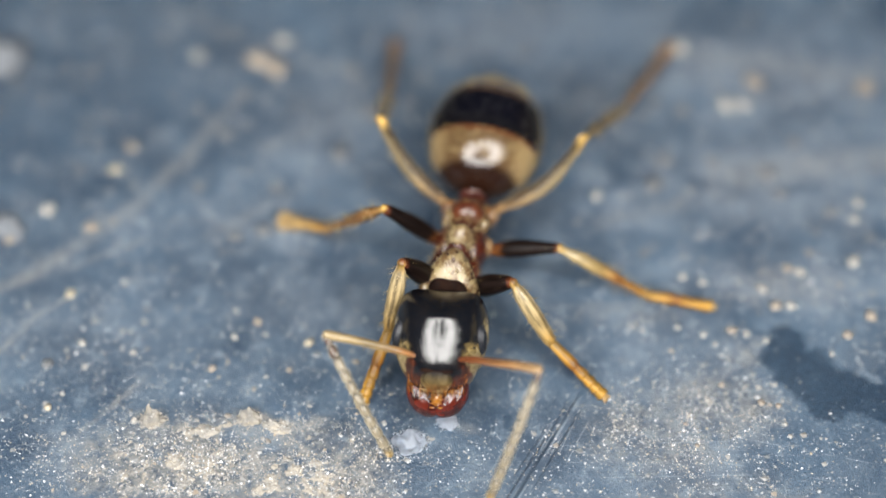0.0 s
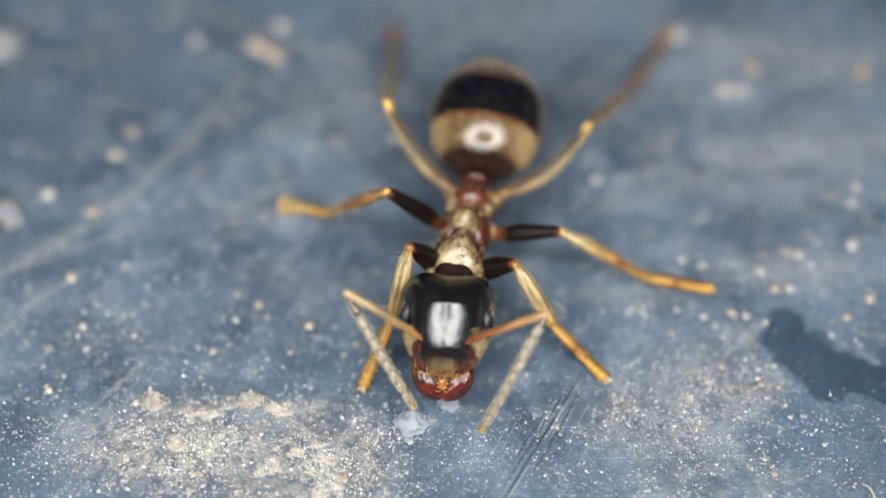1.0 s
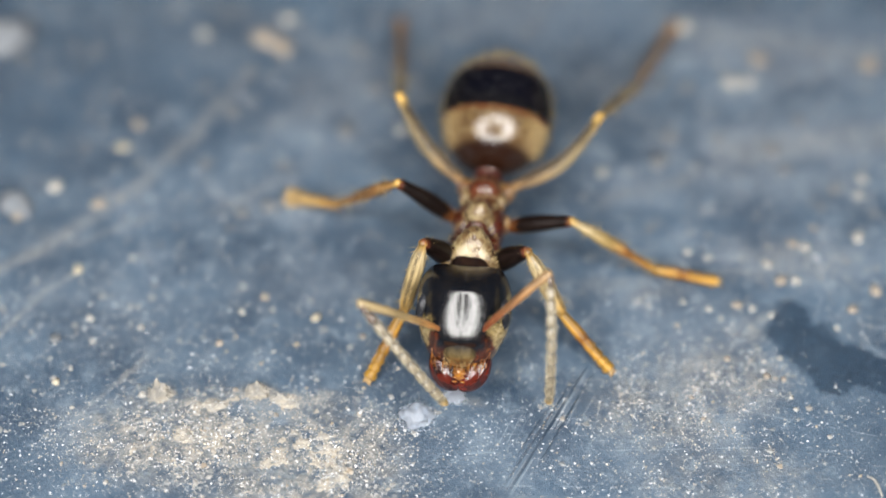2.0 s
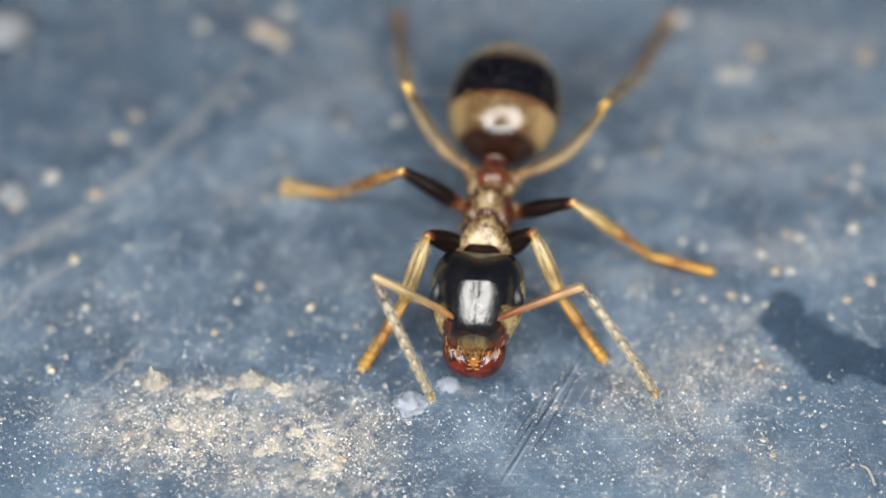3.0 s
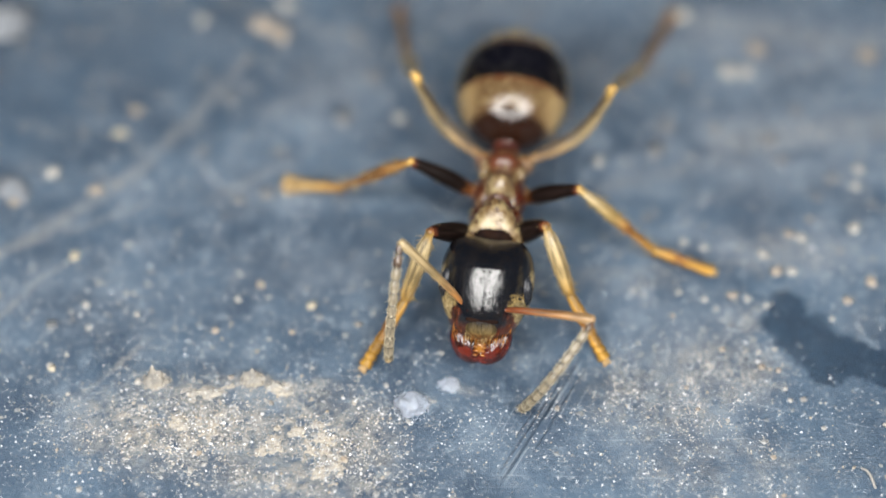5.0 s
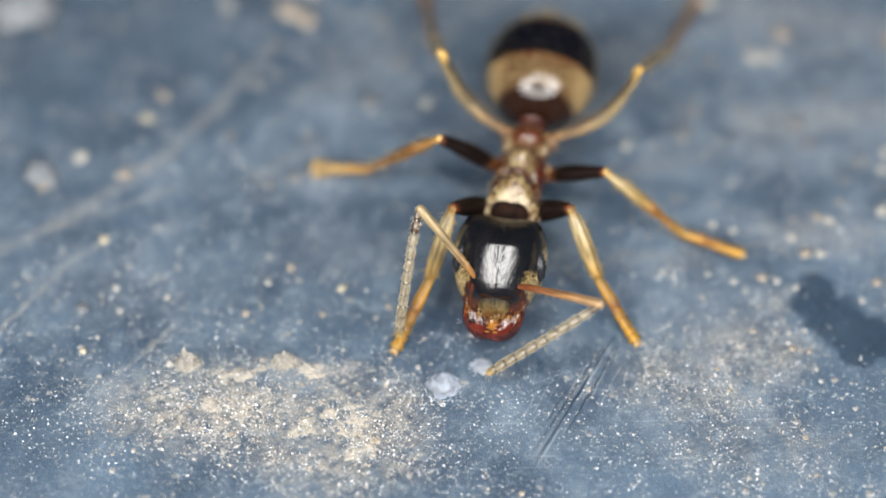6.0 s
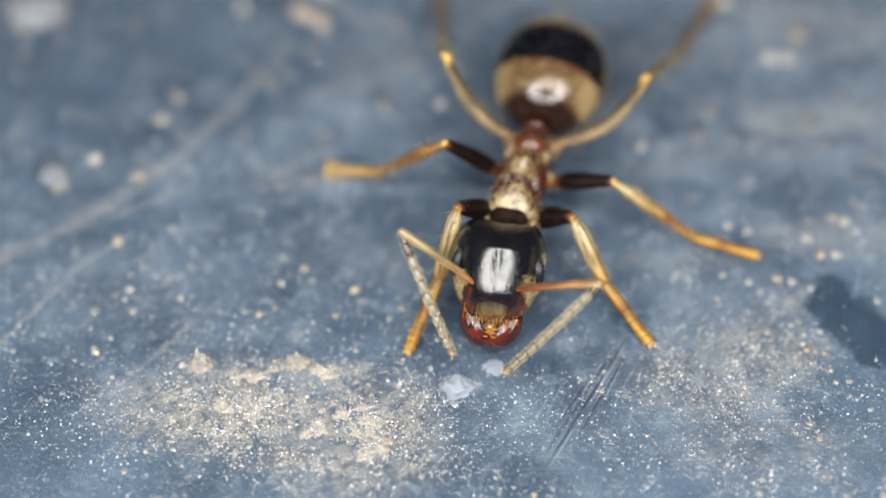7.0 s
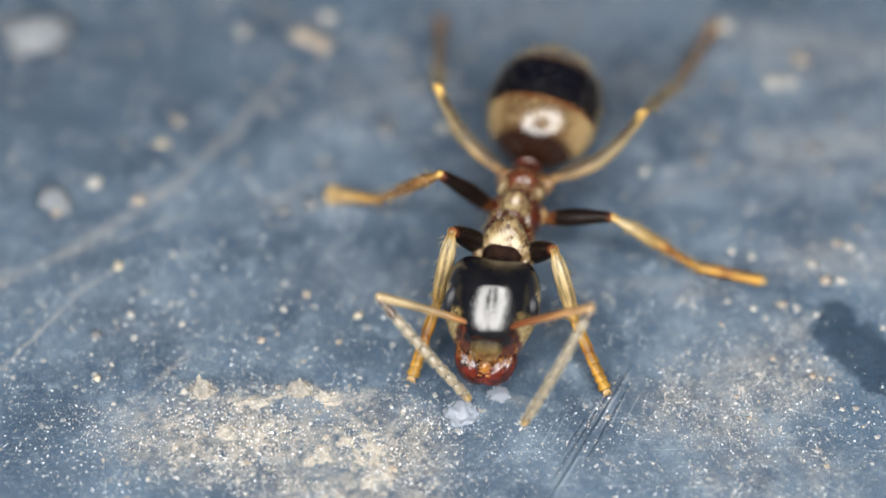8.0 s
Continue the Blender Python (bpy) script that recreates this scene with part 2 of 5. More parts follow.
def thorax_material():
    """Cream down over brown cuticle, pitted with dark pores."""
    k = Net("downy_thorax")
    c = k.mix(k.span(k.noise(11000.0, 4, 0.6), 0.38, 0.62), (0.085, 0.05, 0.022), (0.19, 0.148, 0.077))
    pore = k.span(k.noise(13000.0, 2, 0.5), 0.41, 0.33)
    c = k.mix(k.math("MULTIPLY", pore, 0.9), c, (0.028, 0.010, 0.005))
    k.bump(k.math("SUBTRACT", k.noise(36000.0, 3, 0.6), k.math("MULTIPLY", pore, 1.5)), 0.008 * MM, 0.7)
    return k.set(Base_Color=c, Roughness=0.24, Specular_IOR_Level=0.55)


def head_material():
    """Glossy black crown, tan cheeks, red-brown round the mouth."""
    k = Net("head_cuticle")
    x, y, z = k.split(k.coord())
    ax = k.math("ADD", k.math("ABSOLUTE", x), k.math("MULTIPLY", k.math("SUBTRACT", k.noise(7000.0, 4), 0.5), 0.16 * MM))
    zz = k.math("ADD", z, k.math("MULTIPLY", k.math("SUBTRACT", k.noise(5000.0, 3), 0.5), 0.15 * MM))
    cheek = k.math("MULTIPLY", k.span(ax, 0.25 * MM, 0.31 * MM), k.span(zz, -0.40 * MM, -0.50 * MM))
    patch = k.math("MULTIPLY", k.math("MULTIPLY", k.span(ax, 0.22 * MM, 0.27 * MM), k.span(ax, 0.40 * MM, 0.36 * MM)), k.math("MULTIPLY", k.span(zz, -0.34 * MM, -0.40 * MM), k.span(zz, -0.56 * MM, -0.50 * MM)))
    down = k.math("MULTIPLY", patch, k.span(k.noise(45000.0, 3), 0.36, 0.56))
    c = k.mix(k.span(k.noise(8000.0), 0.4, 0.7), (0.003, 0.0035, 0.005), (0.006, 0.0055, 0.006))
    c = k.mix(k.math("MULTIPLY", down, 0.8), c, (0.17, 0.12, 0.045))
    c = k.mix(k.math("MULTIPLY", cheek, 0.9), c, k.mix(k.span(k.noise(26000.0, 4, 0.7), 0.35, 0.65), (0.13, 0.09, 0.035), (0.28, 0.22, 0.11)))
    streak = k.math("MULTIPLY", k.math("MULTIPLY", k.span(ax, 0.255 * MM, 0.285 * MM), k.span(ax, 0.345 * MM, 0.315 * MM)), k.math("MULTIPLY", k.span(zz, -0.10 * MM, -0.18 * MM), k.span(k.noise(12000.0, 3), 0.40, 0.56)))
    c = k.mix(k.math("MULTIPLY", streak, 0.08), c, (0.15, 0.115, 0.055))
    # tan sides of the head, with the gleam at its edge painted in
    c = k.mix(k.math("MULTIPLY", k.span(ax, 0.385 * MM, 0.405 * MM), k.span(zz, -0.16 * MM, -0.30 * MM, 0.0, 0.85)), c, (0.24, 0.19, 0.10))
    mouth = k.math("MULTIPLY", k.span(zz, -0.62 * MM, -0.74 * MM), k.span(ax, 0.34 * MM, 0.26 * MM))
    socket = k.math("MULTIPLY", k.span(zz, -0.50 * MM, -0.56 * MM), k.math("MULTIPLY", k.span(ax, 0.19 * MM, 0.23 * MM), k.span(ax, 0.32 * MM, 0.28 * MM)))
    c = k.mix(k.math("MAXIMUM", mouth, socket), c, k.mix(k.span(k.noise(16000.0, 4, 0.7, stretch=(1, 1, 0.4)), 0.35, 0.65), (0.006, 0.002, 0.0015), (0.065, 0.017, 0.006)))
    k.bump(k.math("ADD", k.noise(50000.0, 3, 0.6, stretch=(1, 1, 0.35)), k.math("SUBTRACT", k.math("MULTIPLY", k.noise(14000.0, 3), 0.6), k.math("MULTIPLY", k.span(k.math("ABSOLUTE", x), 0.016 * MM, 0.0), 1.2))), 0.0042 * MM, 0.7)
    rough = k.span(k.noise(30000.0, 3), 0.3, 0.7, 0.10, 0.19)
    return k.set(Base_Color=c, Roughness=rough, Specular_IOR_Level=0.5)


def gaster_material(name, crown, side, foot, rim, hair, rough=0.16, spec=0.45):
    """Abdomen plate: colour along the body (Generated y), with a thin margin at the rear."""
    k = Net(name)
    g = k.coord("Generated")
    x, y, z = k.split(g)
    y = k.math("ADD", y, k.math("MULTIPLY", k.math("SUBTRACT", k.noise(6000.0, 4), 0.5), 0.04))
    off = k.math("ABSOLUTE", k.math("SUBTRACT", x, 0.5))
    # the paler side colour paints in the down's sheen near the outline
    c = k.mix(k.span(off, 0.24, 0.46), crown, side)
    # the dark foot puts the shade by the waist into the colour
    c = k.mix(k.span(k.math("ADD", y, k.math("MULTIPLY", off, 0.25)), 0.5, 0.3), c, foot)
    c = k.mix(k.span(y, 0.88, 0.94), c, rim)
    c = k.mix(k.math("MULTIPLY", k.span(k.noise(45000.0, 3, 0.7, stretch=(1, 0.25, 1)), 0.45, 0.7), hair * 0.4), c, (0.20, 0.15, 0.07))
    k.bump(k.noise(60000.0, 3, 0.6, stretch=(1, 0.3, 1)), 0.003 * MM, 0.6)
    m = k.set(Base_Color=c, Roughness=rough, Specular_IOR_Level=spec, Sheen_Weight=hair, Sheen_Roughness=0.3)
    k.shader.inputs["Sheen Tint"].default_value = (0.9, 0.75, 0.45, 1)
    return m


MAT = {}


def make_materials():
    MAT["paint"] = paint_material()
    MAT["grit"] = grain_material("pale_grit", (0.15, 0.17, 0.185), (0.48, 0.48, 0.475), (0.30, 0.255, 0.19), 0.14)
    MAT["spark"] = grain_material("bright_grit", (0.38, 0.41, 0.44), (0.70, 0.71, 0.72), (0.50, 0.46, 0.38), 0.1)
    MAT["dust"] = grain_material("cream_dust", (0.18, 0.176, 0.168), (0.34, 0.323, 0.29), (0.31, 0.272, 0.212), 0.5)
    MAT["speck"] = shell_material("pale_speck", (0.28, 0.27, 0.245), (0.19, 0.18, 0.16), 0.5, grain=60000.0, depth=0.006)
    MAT["speck_y"] = shell_material("yellow_speck", (0.29, 0.258, 0.19), (0.20, 0.175, 0.125), 0.5, grain=60000.0, depth=0.006)
    MAT["speck_o"] = shell_material("tan_speck", (0.22, 0.185, 0.145), (0.13, 0.11, 0.09), 0.5, grain=60000.0, depth=0.006)
    k = Net("white_crumb")
    k.bump(k.noise(30000.0, 4, 0.65), 0.004 * MM, 0.6)
    MAT["crumb"] = k.set(Base_Color=k.mix(k.noise(16000.0, 3), (0.62, 0.68, 0.78), (0.80, 0.85, 0.92)), Roughness=0.6, Transmission_Weight=0.8, IOR=1.15)
    MAT["head"] = head_material()
    MAT["eye"] = shell_material("compound_eye", (0.008, 0.009, 0.011), (0.018, 0.019, 0.023), 0.25, grain=130000.0, depth=0.003, spec=0.2)
    MAT["clypeus"] = banded_material("clypeus_cuticle", [(0.0, (0.17, 0.05, 0.008)), (0.25, (0.09, 0.04, 0.011)), (0.5, (0.055, 0.038, 0.015)), (0.75, (0.03, 0.022, 0.010)), (0.95, (0.006, 0.004, 0.003))], axis=2, rough=0.5, hair=0.0, stretch=(1, 1, 0.4), spec=0.12, bump=0.035, grain=26000.0)
    MAT["red"] = shell_material("red_mandible", (0.010, 0.002, 0.0015), (0.06, 0.008, 0.004), 0.16, grain=26000.0, depth=0.02, spec=0.6, stretch=(1, 1, 0.3))
    MAT["orange"] = shell_material("amber_cuticle", (0.14, 0.05, 0.006), (0.20, 0.08, 0.010), 0.25)
    MAT["pad"] = shell_material("pale_amber_cuticle", (0.21, 0.13, 0.045), (0.27, 0.18, 0.07), 0.35)
    MAT["dark"] = shell_material("dark_brown_cuticle", (0.005, 0.0035, 0.003), (0.012, 0.006, 0.004), 0.4, spec=0.3)
    MAT["thorax"] = thorax_material()
    MAT["rust"] = shell_material("rust_brown_cuticle", (0.034, 0.008, 0.004), (0.07, 0.02, 0.008), 0.2, hair=0.04, spec=0.5)
    MAT["maroon"] = shell_material("dark_red_cuticle", (0.022, 0.004, 0.002), (0.045, 0.009, 0.004), 0.3, spec=0.5)
    MAT["t1"] = gaster_material("first_plate", (0.062, 0.037, 0.017), (0.20, 0.14, 0.066), (0.010, 0.0035, 0.002), (0.075, 0.026, 0.010), 0.05)
    MAT["t2"] = gaster_material("black_plate", (0.0018, 0.002, 0.004), (0.006, 0.005, 0.005), (0.003, 0.003, 0.004), (0.05, 0.03, 0.02), 0.02, 0.25, 0.1)
    MAT["t3"] = gaster_material("rear_plate", (0.075, 0.068, 0.075), (0.10, 0.08, 0.055), (0.035, 0.028, 0.026), (0.10, 0.07, 0.04), 0.12)
    lines = (0.15, 1.5, 1.5)
    tan, amber, black, yellow = (0.215, 0.172, 0.098), (0.19, 0.102, 0.017), (0.005, 0.003, 0.0025), (0.27, 0.165, 0.04)
    MAT["femur"] = banded_material("dark_femur", [(0.0, (0.10, 0.034, 0.008)), (0.16, (0.12, 0.042, 0.012)), (0.34, black), (0.9, black), (0.98, (0.07, 0.02, 0.008))], stretch=lines, spec=0.07, rough=0.4, hair=0.0)
    hind = [(0.0, (0.16, 0.075, 0.02)), (0.22, (0.15, 0.09, 0.034)), (0.5, (0.13, 0.098, 0.05)), (0.84, (0.15, 0.118, 0.065)), (0.95, yellow)]
    MAT["femur_h"] = banded_material("hind_femur", hind, stretch=lines, hair=0.15, rough=0.4, spec=0.25, stripe=(0.36, 0.74, 0.9))
    MAT["femur_hb"] = banded_material("hind_femur", hind, stretch=lines, hair=0.15, rough=0.4, spec=0.25, stripe=(0.26, 0.64, 0.9))
    # the stripe paints the lens's dark gap in the lamp's reflection
    MAT["tibia"] = banded_material("pale_tibia", [(0.0, (0.09, 0.03, 0.01)), (0.07, (0.18, 0.11, 0.03)), (0.2, tan), (0.7, (0.21, 0.15, 0.065)), (1.0, amber)], stretch=lines, rough=0.34, hair=0.12, spec=0.35, stripe=(0.50, 0.64, 0.6))
    MAT["tibia_h"] = banded_material("brown_tibia", [(0.0, yellow), (0.08, (0.085, 0.064, 0.036)), (0.3, (0.065, 0.048, 0.028)), (0.8, (0.08, 0.055, 0.03)), (1.0, (0.11, 0.065, 0.03))], stretch=lines, hair=0.06)
    MAT["tibia_n"] = banded_material("streaked_tibia", [(0.0, yellow), (0.12, tan), (0.42, (0.19, 0.13, 0.048)), (0.64, (0.11, 0.045, 0.011)), (0.85, (0.16, 0.075, 0.015)), (1.0, amber)], stretch=lines, rough=0.34, hair=0.1, spec=0.35, stripe=(0.46, 0.62, 0.45))
    MAT["tibia_m"] = banded_material("tawny_tibia", [(0.0, yellow), (0.09, (0.13, 0.07, 0.022)), (0.35, (0.10, 0.048, 0.015)), (0.8, (0.12, 0.058, 0.017)), (1.0, (0.2, 0.11, 0.035))], stretch=lines, hair=0.06)
    MAT["tarsus"] = banded_material("amber_tarsus", [(0.0, (0.195, 0.112, 0.024)), (0.3, (0.19, 0.096, 0.014)), (0.46, (0.12, 0.046, 0.007)), (0.6, (0.20, 0.10, 0.014)), (1.0, (0.22, 0.12, 0.018))], stretch=lines, rough=0.4, hair=0.02, spec=0.25)
    MAT["tarsus_p"] = banded_material("pale_tarsus", [(0.0, (0.16, 0.085, 0.022)), (0.5, (0.21, 0.135, 0.05)), (1.0, (0.235, 0.16, 0.07))], stretch=lines, rough=0.4, hair=0.05, spec=0.25)
    MAT["bead_d"] = banded_material("brown_bead", [(0.0, (0.02, 0.011, 0.007)), (0.4, (0.055, 0.032, 0.02)), (1.0, (0.02, 0.012, 0.008))], stretch=lines, hair=0.05, rough=0.25, spec=0.5)
    MAT["tarsus_h"] = banded_material("brown_tarsus", [(0.0, (0.10, 0.06, 0.028)), (0.6, (0.11, 0.062, 0.026)), (1.0, (0.17, 0.09, 0.032))], stretch=lines, hair=0.05)
    MAT["scape"] = banded_material("amber_scape", [(0.0, (0.08, 0.025, 0.006)), (0.2, (0.13, 0.06, 0.018)), (0.5, (0.18, 0.128, 0.06)), (1.0, (0.20, 0.155, 0.085))], stretch=lines, rough=0.34, hair=0.08, spec=0.3)
    # redder copy of the scape: how light falls on this one, put into its colour
    MAT["scape_r"] = banded_material("red_amber_scape", [(0.0, (0.06, 0.014, 0.004)), (0.25, (0.085, 0.025, 0.008)), (0.6, (0.15, 0.075, 0.03)), (1.0, (0.20, 0.13, 0.065))], stretch=lines, rough=0.34, hair=0.06, spec=0.3)
    MAT["bead"] = banded_material("grey_bead", [(0.0, (0.016, 0.013, 0.009)), (0.10, (0.028, 0.022, 0.015)), (0.24, (0.115, 0.096, 0.066)), (0.8, (0.14, 0.119, 0.083)), (0.97, (0.024, 0.019, 0.013))], stretch=(0.3, 3.2, 3.2), hair=0.5, rough=0.35, bump=0.012, spec=0.5)
    MAT["bead_tip"] = banded_material("tan_tip_bead", [(0.0, (0.03, 0.025, 0.016)), (0.3, (0.11, 0.085, 0.05)), (0.6, (0.20, 0.13, 0.04)), (1.0, (0.27, 0.17, 0.04))], stretch=lines, hair=0.12, rough=0.3)
    MAT["hair"] = shell_material("golden_bristle", (0.20, 0.14, 0.05), (0.28, 0.21, 0.10), 0.3)
    MAT["pale_hair"] = shell_material("pale_bristle", (0.34, 0.30, 0.22), (0.50, 0.45, 0.34), 0.25)
    MAT["dark_hair"] = shell_material("grey_brown_bristle", (0.008, 0.008, 0.010), (0.020, 0.018, 0.018), 0.4)
    MAT["flake"] = grain_material("dull_flake", (0.09, 0.10, 0.11), (0.22, 0.215, 0.20), (0.20, 0.165, 0.125), 0.45)
    MAT["speck_d"] = shell_material("dull_speck", (0.10, 0.105, 0.11), (0.075, 0.08, 0.088), 0.5, grain=60000.0, depth=0.006)
    MAT["clump"] = shell_material("cream_clump", (0.15, 0.144, 0.132), (0.24, 0.218, 0.18), 0.8, grain=40000.0, depth=0.02)
    MAT["soft"] = shell_material("soft_flock", (0.085, 0.097, 0.115), (0.13, 0.138, 0.15), 0.8, grain=40000.0, depth=0.02)
    MAT["matte_dark"] = shell_material("matte_dark_cuticle", (0.006, 0.003, 0.0025), (0.012, 0.006, 0.004), 0.85, spec=0.04)
    MAT["coxa"] = shell_material("tan_coxa_cuticle", (0.09, 0.035, 0.012), (0.17, 0.105, 0.045), 0.35, spec=0.5)
    MAT["opal"] = shell_material("opal_plastic", (0.8, 0.8, 0.8), (0.75, 0.75, 0.75), 0.4, grain=3000.0)
    MAT["casing"] = shell_material("black_casing", (0.02, 0.02, 0.02), (0.03, 0.03, 0.03), 0.5, grain=3000.0)


make_materials()


# ---- mesh helpers (millimetres) ----
def solid(name, bm, material, smooth=True):
    me = bpy.data.meshes.new(name)
    bmesh.ops.scale(bm, vec=(MM, MM, MM), verts=bm.verts)
    bmesh.ops.recalc_face_normals(bm, faces=bm.faces)
    bm.to_mesh(me)
    bm.free()
    me.materials.append(material)
    if smooth:
        me.shade_smooth()
    return me


def part(name, bm, material, parent, label="", smooth=True):
    """ONE mesh object under a thing or under a part."""
    ob = new(name, solid(name, bm, material, smooth))
    ob.parent = parent
    return tagged(ob, label)


def loft(bm, rings):
    """Closed skin through rings of equal count; the ends are capped by a point each."""
    rows = [[bm.verts.new(p) for p in ring] for ring in rings]
    n = len(rows[0])
    for a, b in zip(rows, rows[1:]):
        for i in range(n):
            bm.faces.new((a[i], a[(i + 1) % n], b[(i + 1) % n], b[i]))
    for row in (rows[0], rows[-1]):
        mid = bm.verts.new(sum((v.co for v in row), Vector()) / n)
        for i in range(n):
            bm.faces.new((row[i], row[(i + 1) % n], mid))
    return bm


def oval(n, power=2.0):
    """Points of a rounded square, power 2 being a circle."""
    out = []
    for i in range(n):
        a = 2 * math.pi * i / n
        c, s = math.cos(a), math.sin(a)
        r = (abs(c) ** power + abs(s) ** power) ** (-1 / power)
        out.append((c * r, s * r))
    return out


def smooth_table(rows, steps):
    """Rows of numbers, resampled smoothly; the first number is the place along."""
    rows = np.array(rows, float)
    s = np.linspace(0, 1, len(rows))
    u = np.linspace(0, 1, steps)
    slope = np.gradient(rows, s, axis=0)
    k = np.clip(np.searchsorted(s, u, "right") - 1, 0, len(rows) - 2)
    h = s[k + 1] - s[k]
    w = ((u - s[k]) / h)[:, None]
    h = h[:, None]
    return (2 * w**3 - 3 * w**2 + 1) * rows[k] + (w**3 - 2 * w**2 + w) * h * slope[k] + (3 * w**2 - 2 * w**3) * rows[k + 1] + (w**3 - w**2) * h * slope[k + 1]


def bone(rows, steps=14, n=12, flat=1.0, wobble=0.0):
    """A limb along +x. rows: x, radius, rise of its middle line."""
    bm = bmesh.new()
    rings = []
    for x, r, rise in smooth_table(rows, steps):
        r = max(r, 0.002) * (1 + wobble * random.uniform(-1, 1))
        rings.append([(x, r * c, rise + flat * r * s) for c, s in oval(n)])
    return loft(bm, rings)


def ball(centre, radii, turn=None, u=20, v=14):
    bm = bmesh.new()
    bmesh.ops.create_uvsphere(bm, u_segments=u, v_segments=v, radius=1)
    m = Matrix.Translation(centre) @ (turn.to_4x4() if turn else Matrix()) @ Matrix.Diagonal((*radii, 1))
    bmesh.ops.transform(bm, matrix=m, verts=bm.verts)
    return bm


def sweep(points, radii, n=12, flat=1.0, steps=None, ridges=0, depth=0.0):
    """A tube through points; flat squeezes it across its second axis, ridges run along it."""
    rows = smooth_table([(*p, r) for p, r in zip(points, radii)], steps or 4 * len(points))
    bm = bmesh.new()
    rings = []
    for i, row in enumerate(rows):
        a, b = rows[max(i - 1, 0)][:3], rows[min(i + 1, len(rows) - 1)][:3]
        d = Vector(b - a).normalized()
        side = d.cross(Vector((0, 1, 0.01))).normalized()
        up = side.cross(d)
        r = max(row[3], 0.002)
        ring = []
        for k, (c, s) in enumerate(oval(n)):
            q = r * (1 + depth * math.sin(2 * math.pi * ridges * k / n + 0.25 * i))
            ring.append(Vector(row[:3]) + side * (c * q) + up * (s * q * flat))
        rings.append(ring)
    return loft(bm, rings)


def bristles(spots, length, thick=0.004):
    """Tapered three-sided hairs. spots: root, direction."""
    verts, faces = [], []
    for root, way in spots:
        root, way = Vector(root), Vector(way).normalized()
        side = way.orthogonal().normalized()
        other = way.cross(side)
        reach = length * random.uniform(0.6, 1.15)
        lean = Vector((random.uniform(-1, 1), random.uniform(-1, 1), random.uniform(-1, 1))) * 0.25 * reach
        k = len(verts)
        for j in range(3):
            a = 2.1 * j
            verts.append(root - way * 0.004 + (side * math.cos(a) + other * math.sin(a)) * thick)
        verts.append(root + way * reach + lean)
        faces += [(k, k + 1, k + 3), (k + 1, k + 2, k + 3), (k + 2, k, k + 3)]
    bm = bmesh.new()
    vs = [bm.verts.new(v) for v in verts]
    for f in faces:
        bm.faces.new([vs[i] for i in f])
    return bm


# ---- the ground ----
def make_ground():
    bm = bmesh.new()
    bmesh.ops.create_grid(bm, x_segments=60, y_segments=60, size=150)
    ob = new("ground", solid("ground", bm, MAT["paint"]))
    tagged(ob, "scuffed blue painted sheet under a film of pale dust", "ground", kind="structure")


def heap_weight(x, y):
    """How much grit lies at a place."""
    w = np.zeros_like(x)
    for cx, cy, rx, ry, k in HEAPS:
        w = np.maximum(w, k * np.exp(-1.1 * (((x - cx) / rx) ** 2 + ((y - cy) / ry) ** 2)))
    for cx, cy, r in STAIN:
        w = np.where(((x - cx) / (r * 1.2)) ** 2 + ((y - cy) / (r * 1.05)) ** 2 < 1.1, -1.0, w)
    return w


def clumps(x, y, scale):
    return np.array([noise.fractal((a * scale, b * scale, 3.7), 0.8, 2.0, 4) for a, b in zip(x, y)])


def grains(name, label, count, sizes, power, floor, heap, clump, material, flat=0.6, front=0.0):
    """Many small angular grains, thickest on the heaps, as one mesh."""
    rng = np.random.default_rng(len(name) * 7 + count)
    x, y = rng.uniform(-6.2, 6.2, count * 6), rng.uniform(-4.4, 5.2, count * 6)
    w = heap_weight(x, y)
    chance = np.where(w < 0, 0.012, floor + heap * np.maximum(w, 0))
    chance *= 1.0 + front * np.clip((-1.9 - y) / 0.7, 0, 1)
    chance = chance * np.clip(1.0 + clump * clumps(x, y, 4.0), 0.05, 3.0)
    keep = np.flatnonzero(rng.uniform(0, 1, len(x)) < chance)[:count]
    x, y = x[keep], y[keep]
    n = len(x)
    size = sizes[0] + (sizes[1] - sizes[0]) * rng.uniform(0, 1, n) ** power
    z = np.zeros(n)
    near = (x > -3.8) & (x < -0.2) & (y > -3.8) & (y < -1.8)
    z[near] = np.maximum(patch_height(x[near], y[near]), 0)
    spots = np.stack([x, y, z], 1)
    tagged(new(name, crystals(name, spots, size, rng, material, flat)), label, "dust", kind="stuff")


def crystals(name, spots, size, rng, material, flat):
    """One mesh of angular eight-faced grains that stand on their spots."""
    n = len(spots)
    corner = np.array([(1, 0, 0), (-1, 0, 0), (0, 1, 0), (0, -1, 0), (0, 0, 1), (0, 0, -1)], float)
    face = np.array([(0, 2, 4), (2, 1, 4), (1, 3, 4), (3, 0, 4), (2, 0, 5), (1, 2, 5), (3, 1, 5), (0, 3, 5)])
    turn = rng.normal(size=(n, 3, 3))
    turn = np.linalg.qr(turn)[0]
    v = np.einsum("nij,kj->nki", turn, corner) * size[:, None, None] * rng.uniform(0.6, 1.4, (n, 6, 1))
    v[:, :, 2] *= flat
    v[:, :, 2] -= v[:, :, 2].min(axis=1, keepdims=True) + 0.15 * size[:, None]
    v += spots[:, None, :]
    faces = (face[None] + 6 * np.arange(n)[:, None, None]).reshape(-1, 3)
    me = bpy.data.meshes.new(name)
    me.from_pydata((v.reshape(-1, 3) * MM).tolist(), [], faces.tolist())
    me.materials.append(material)
    return me


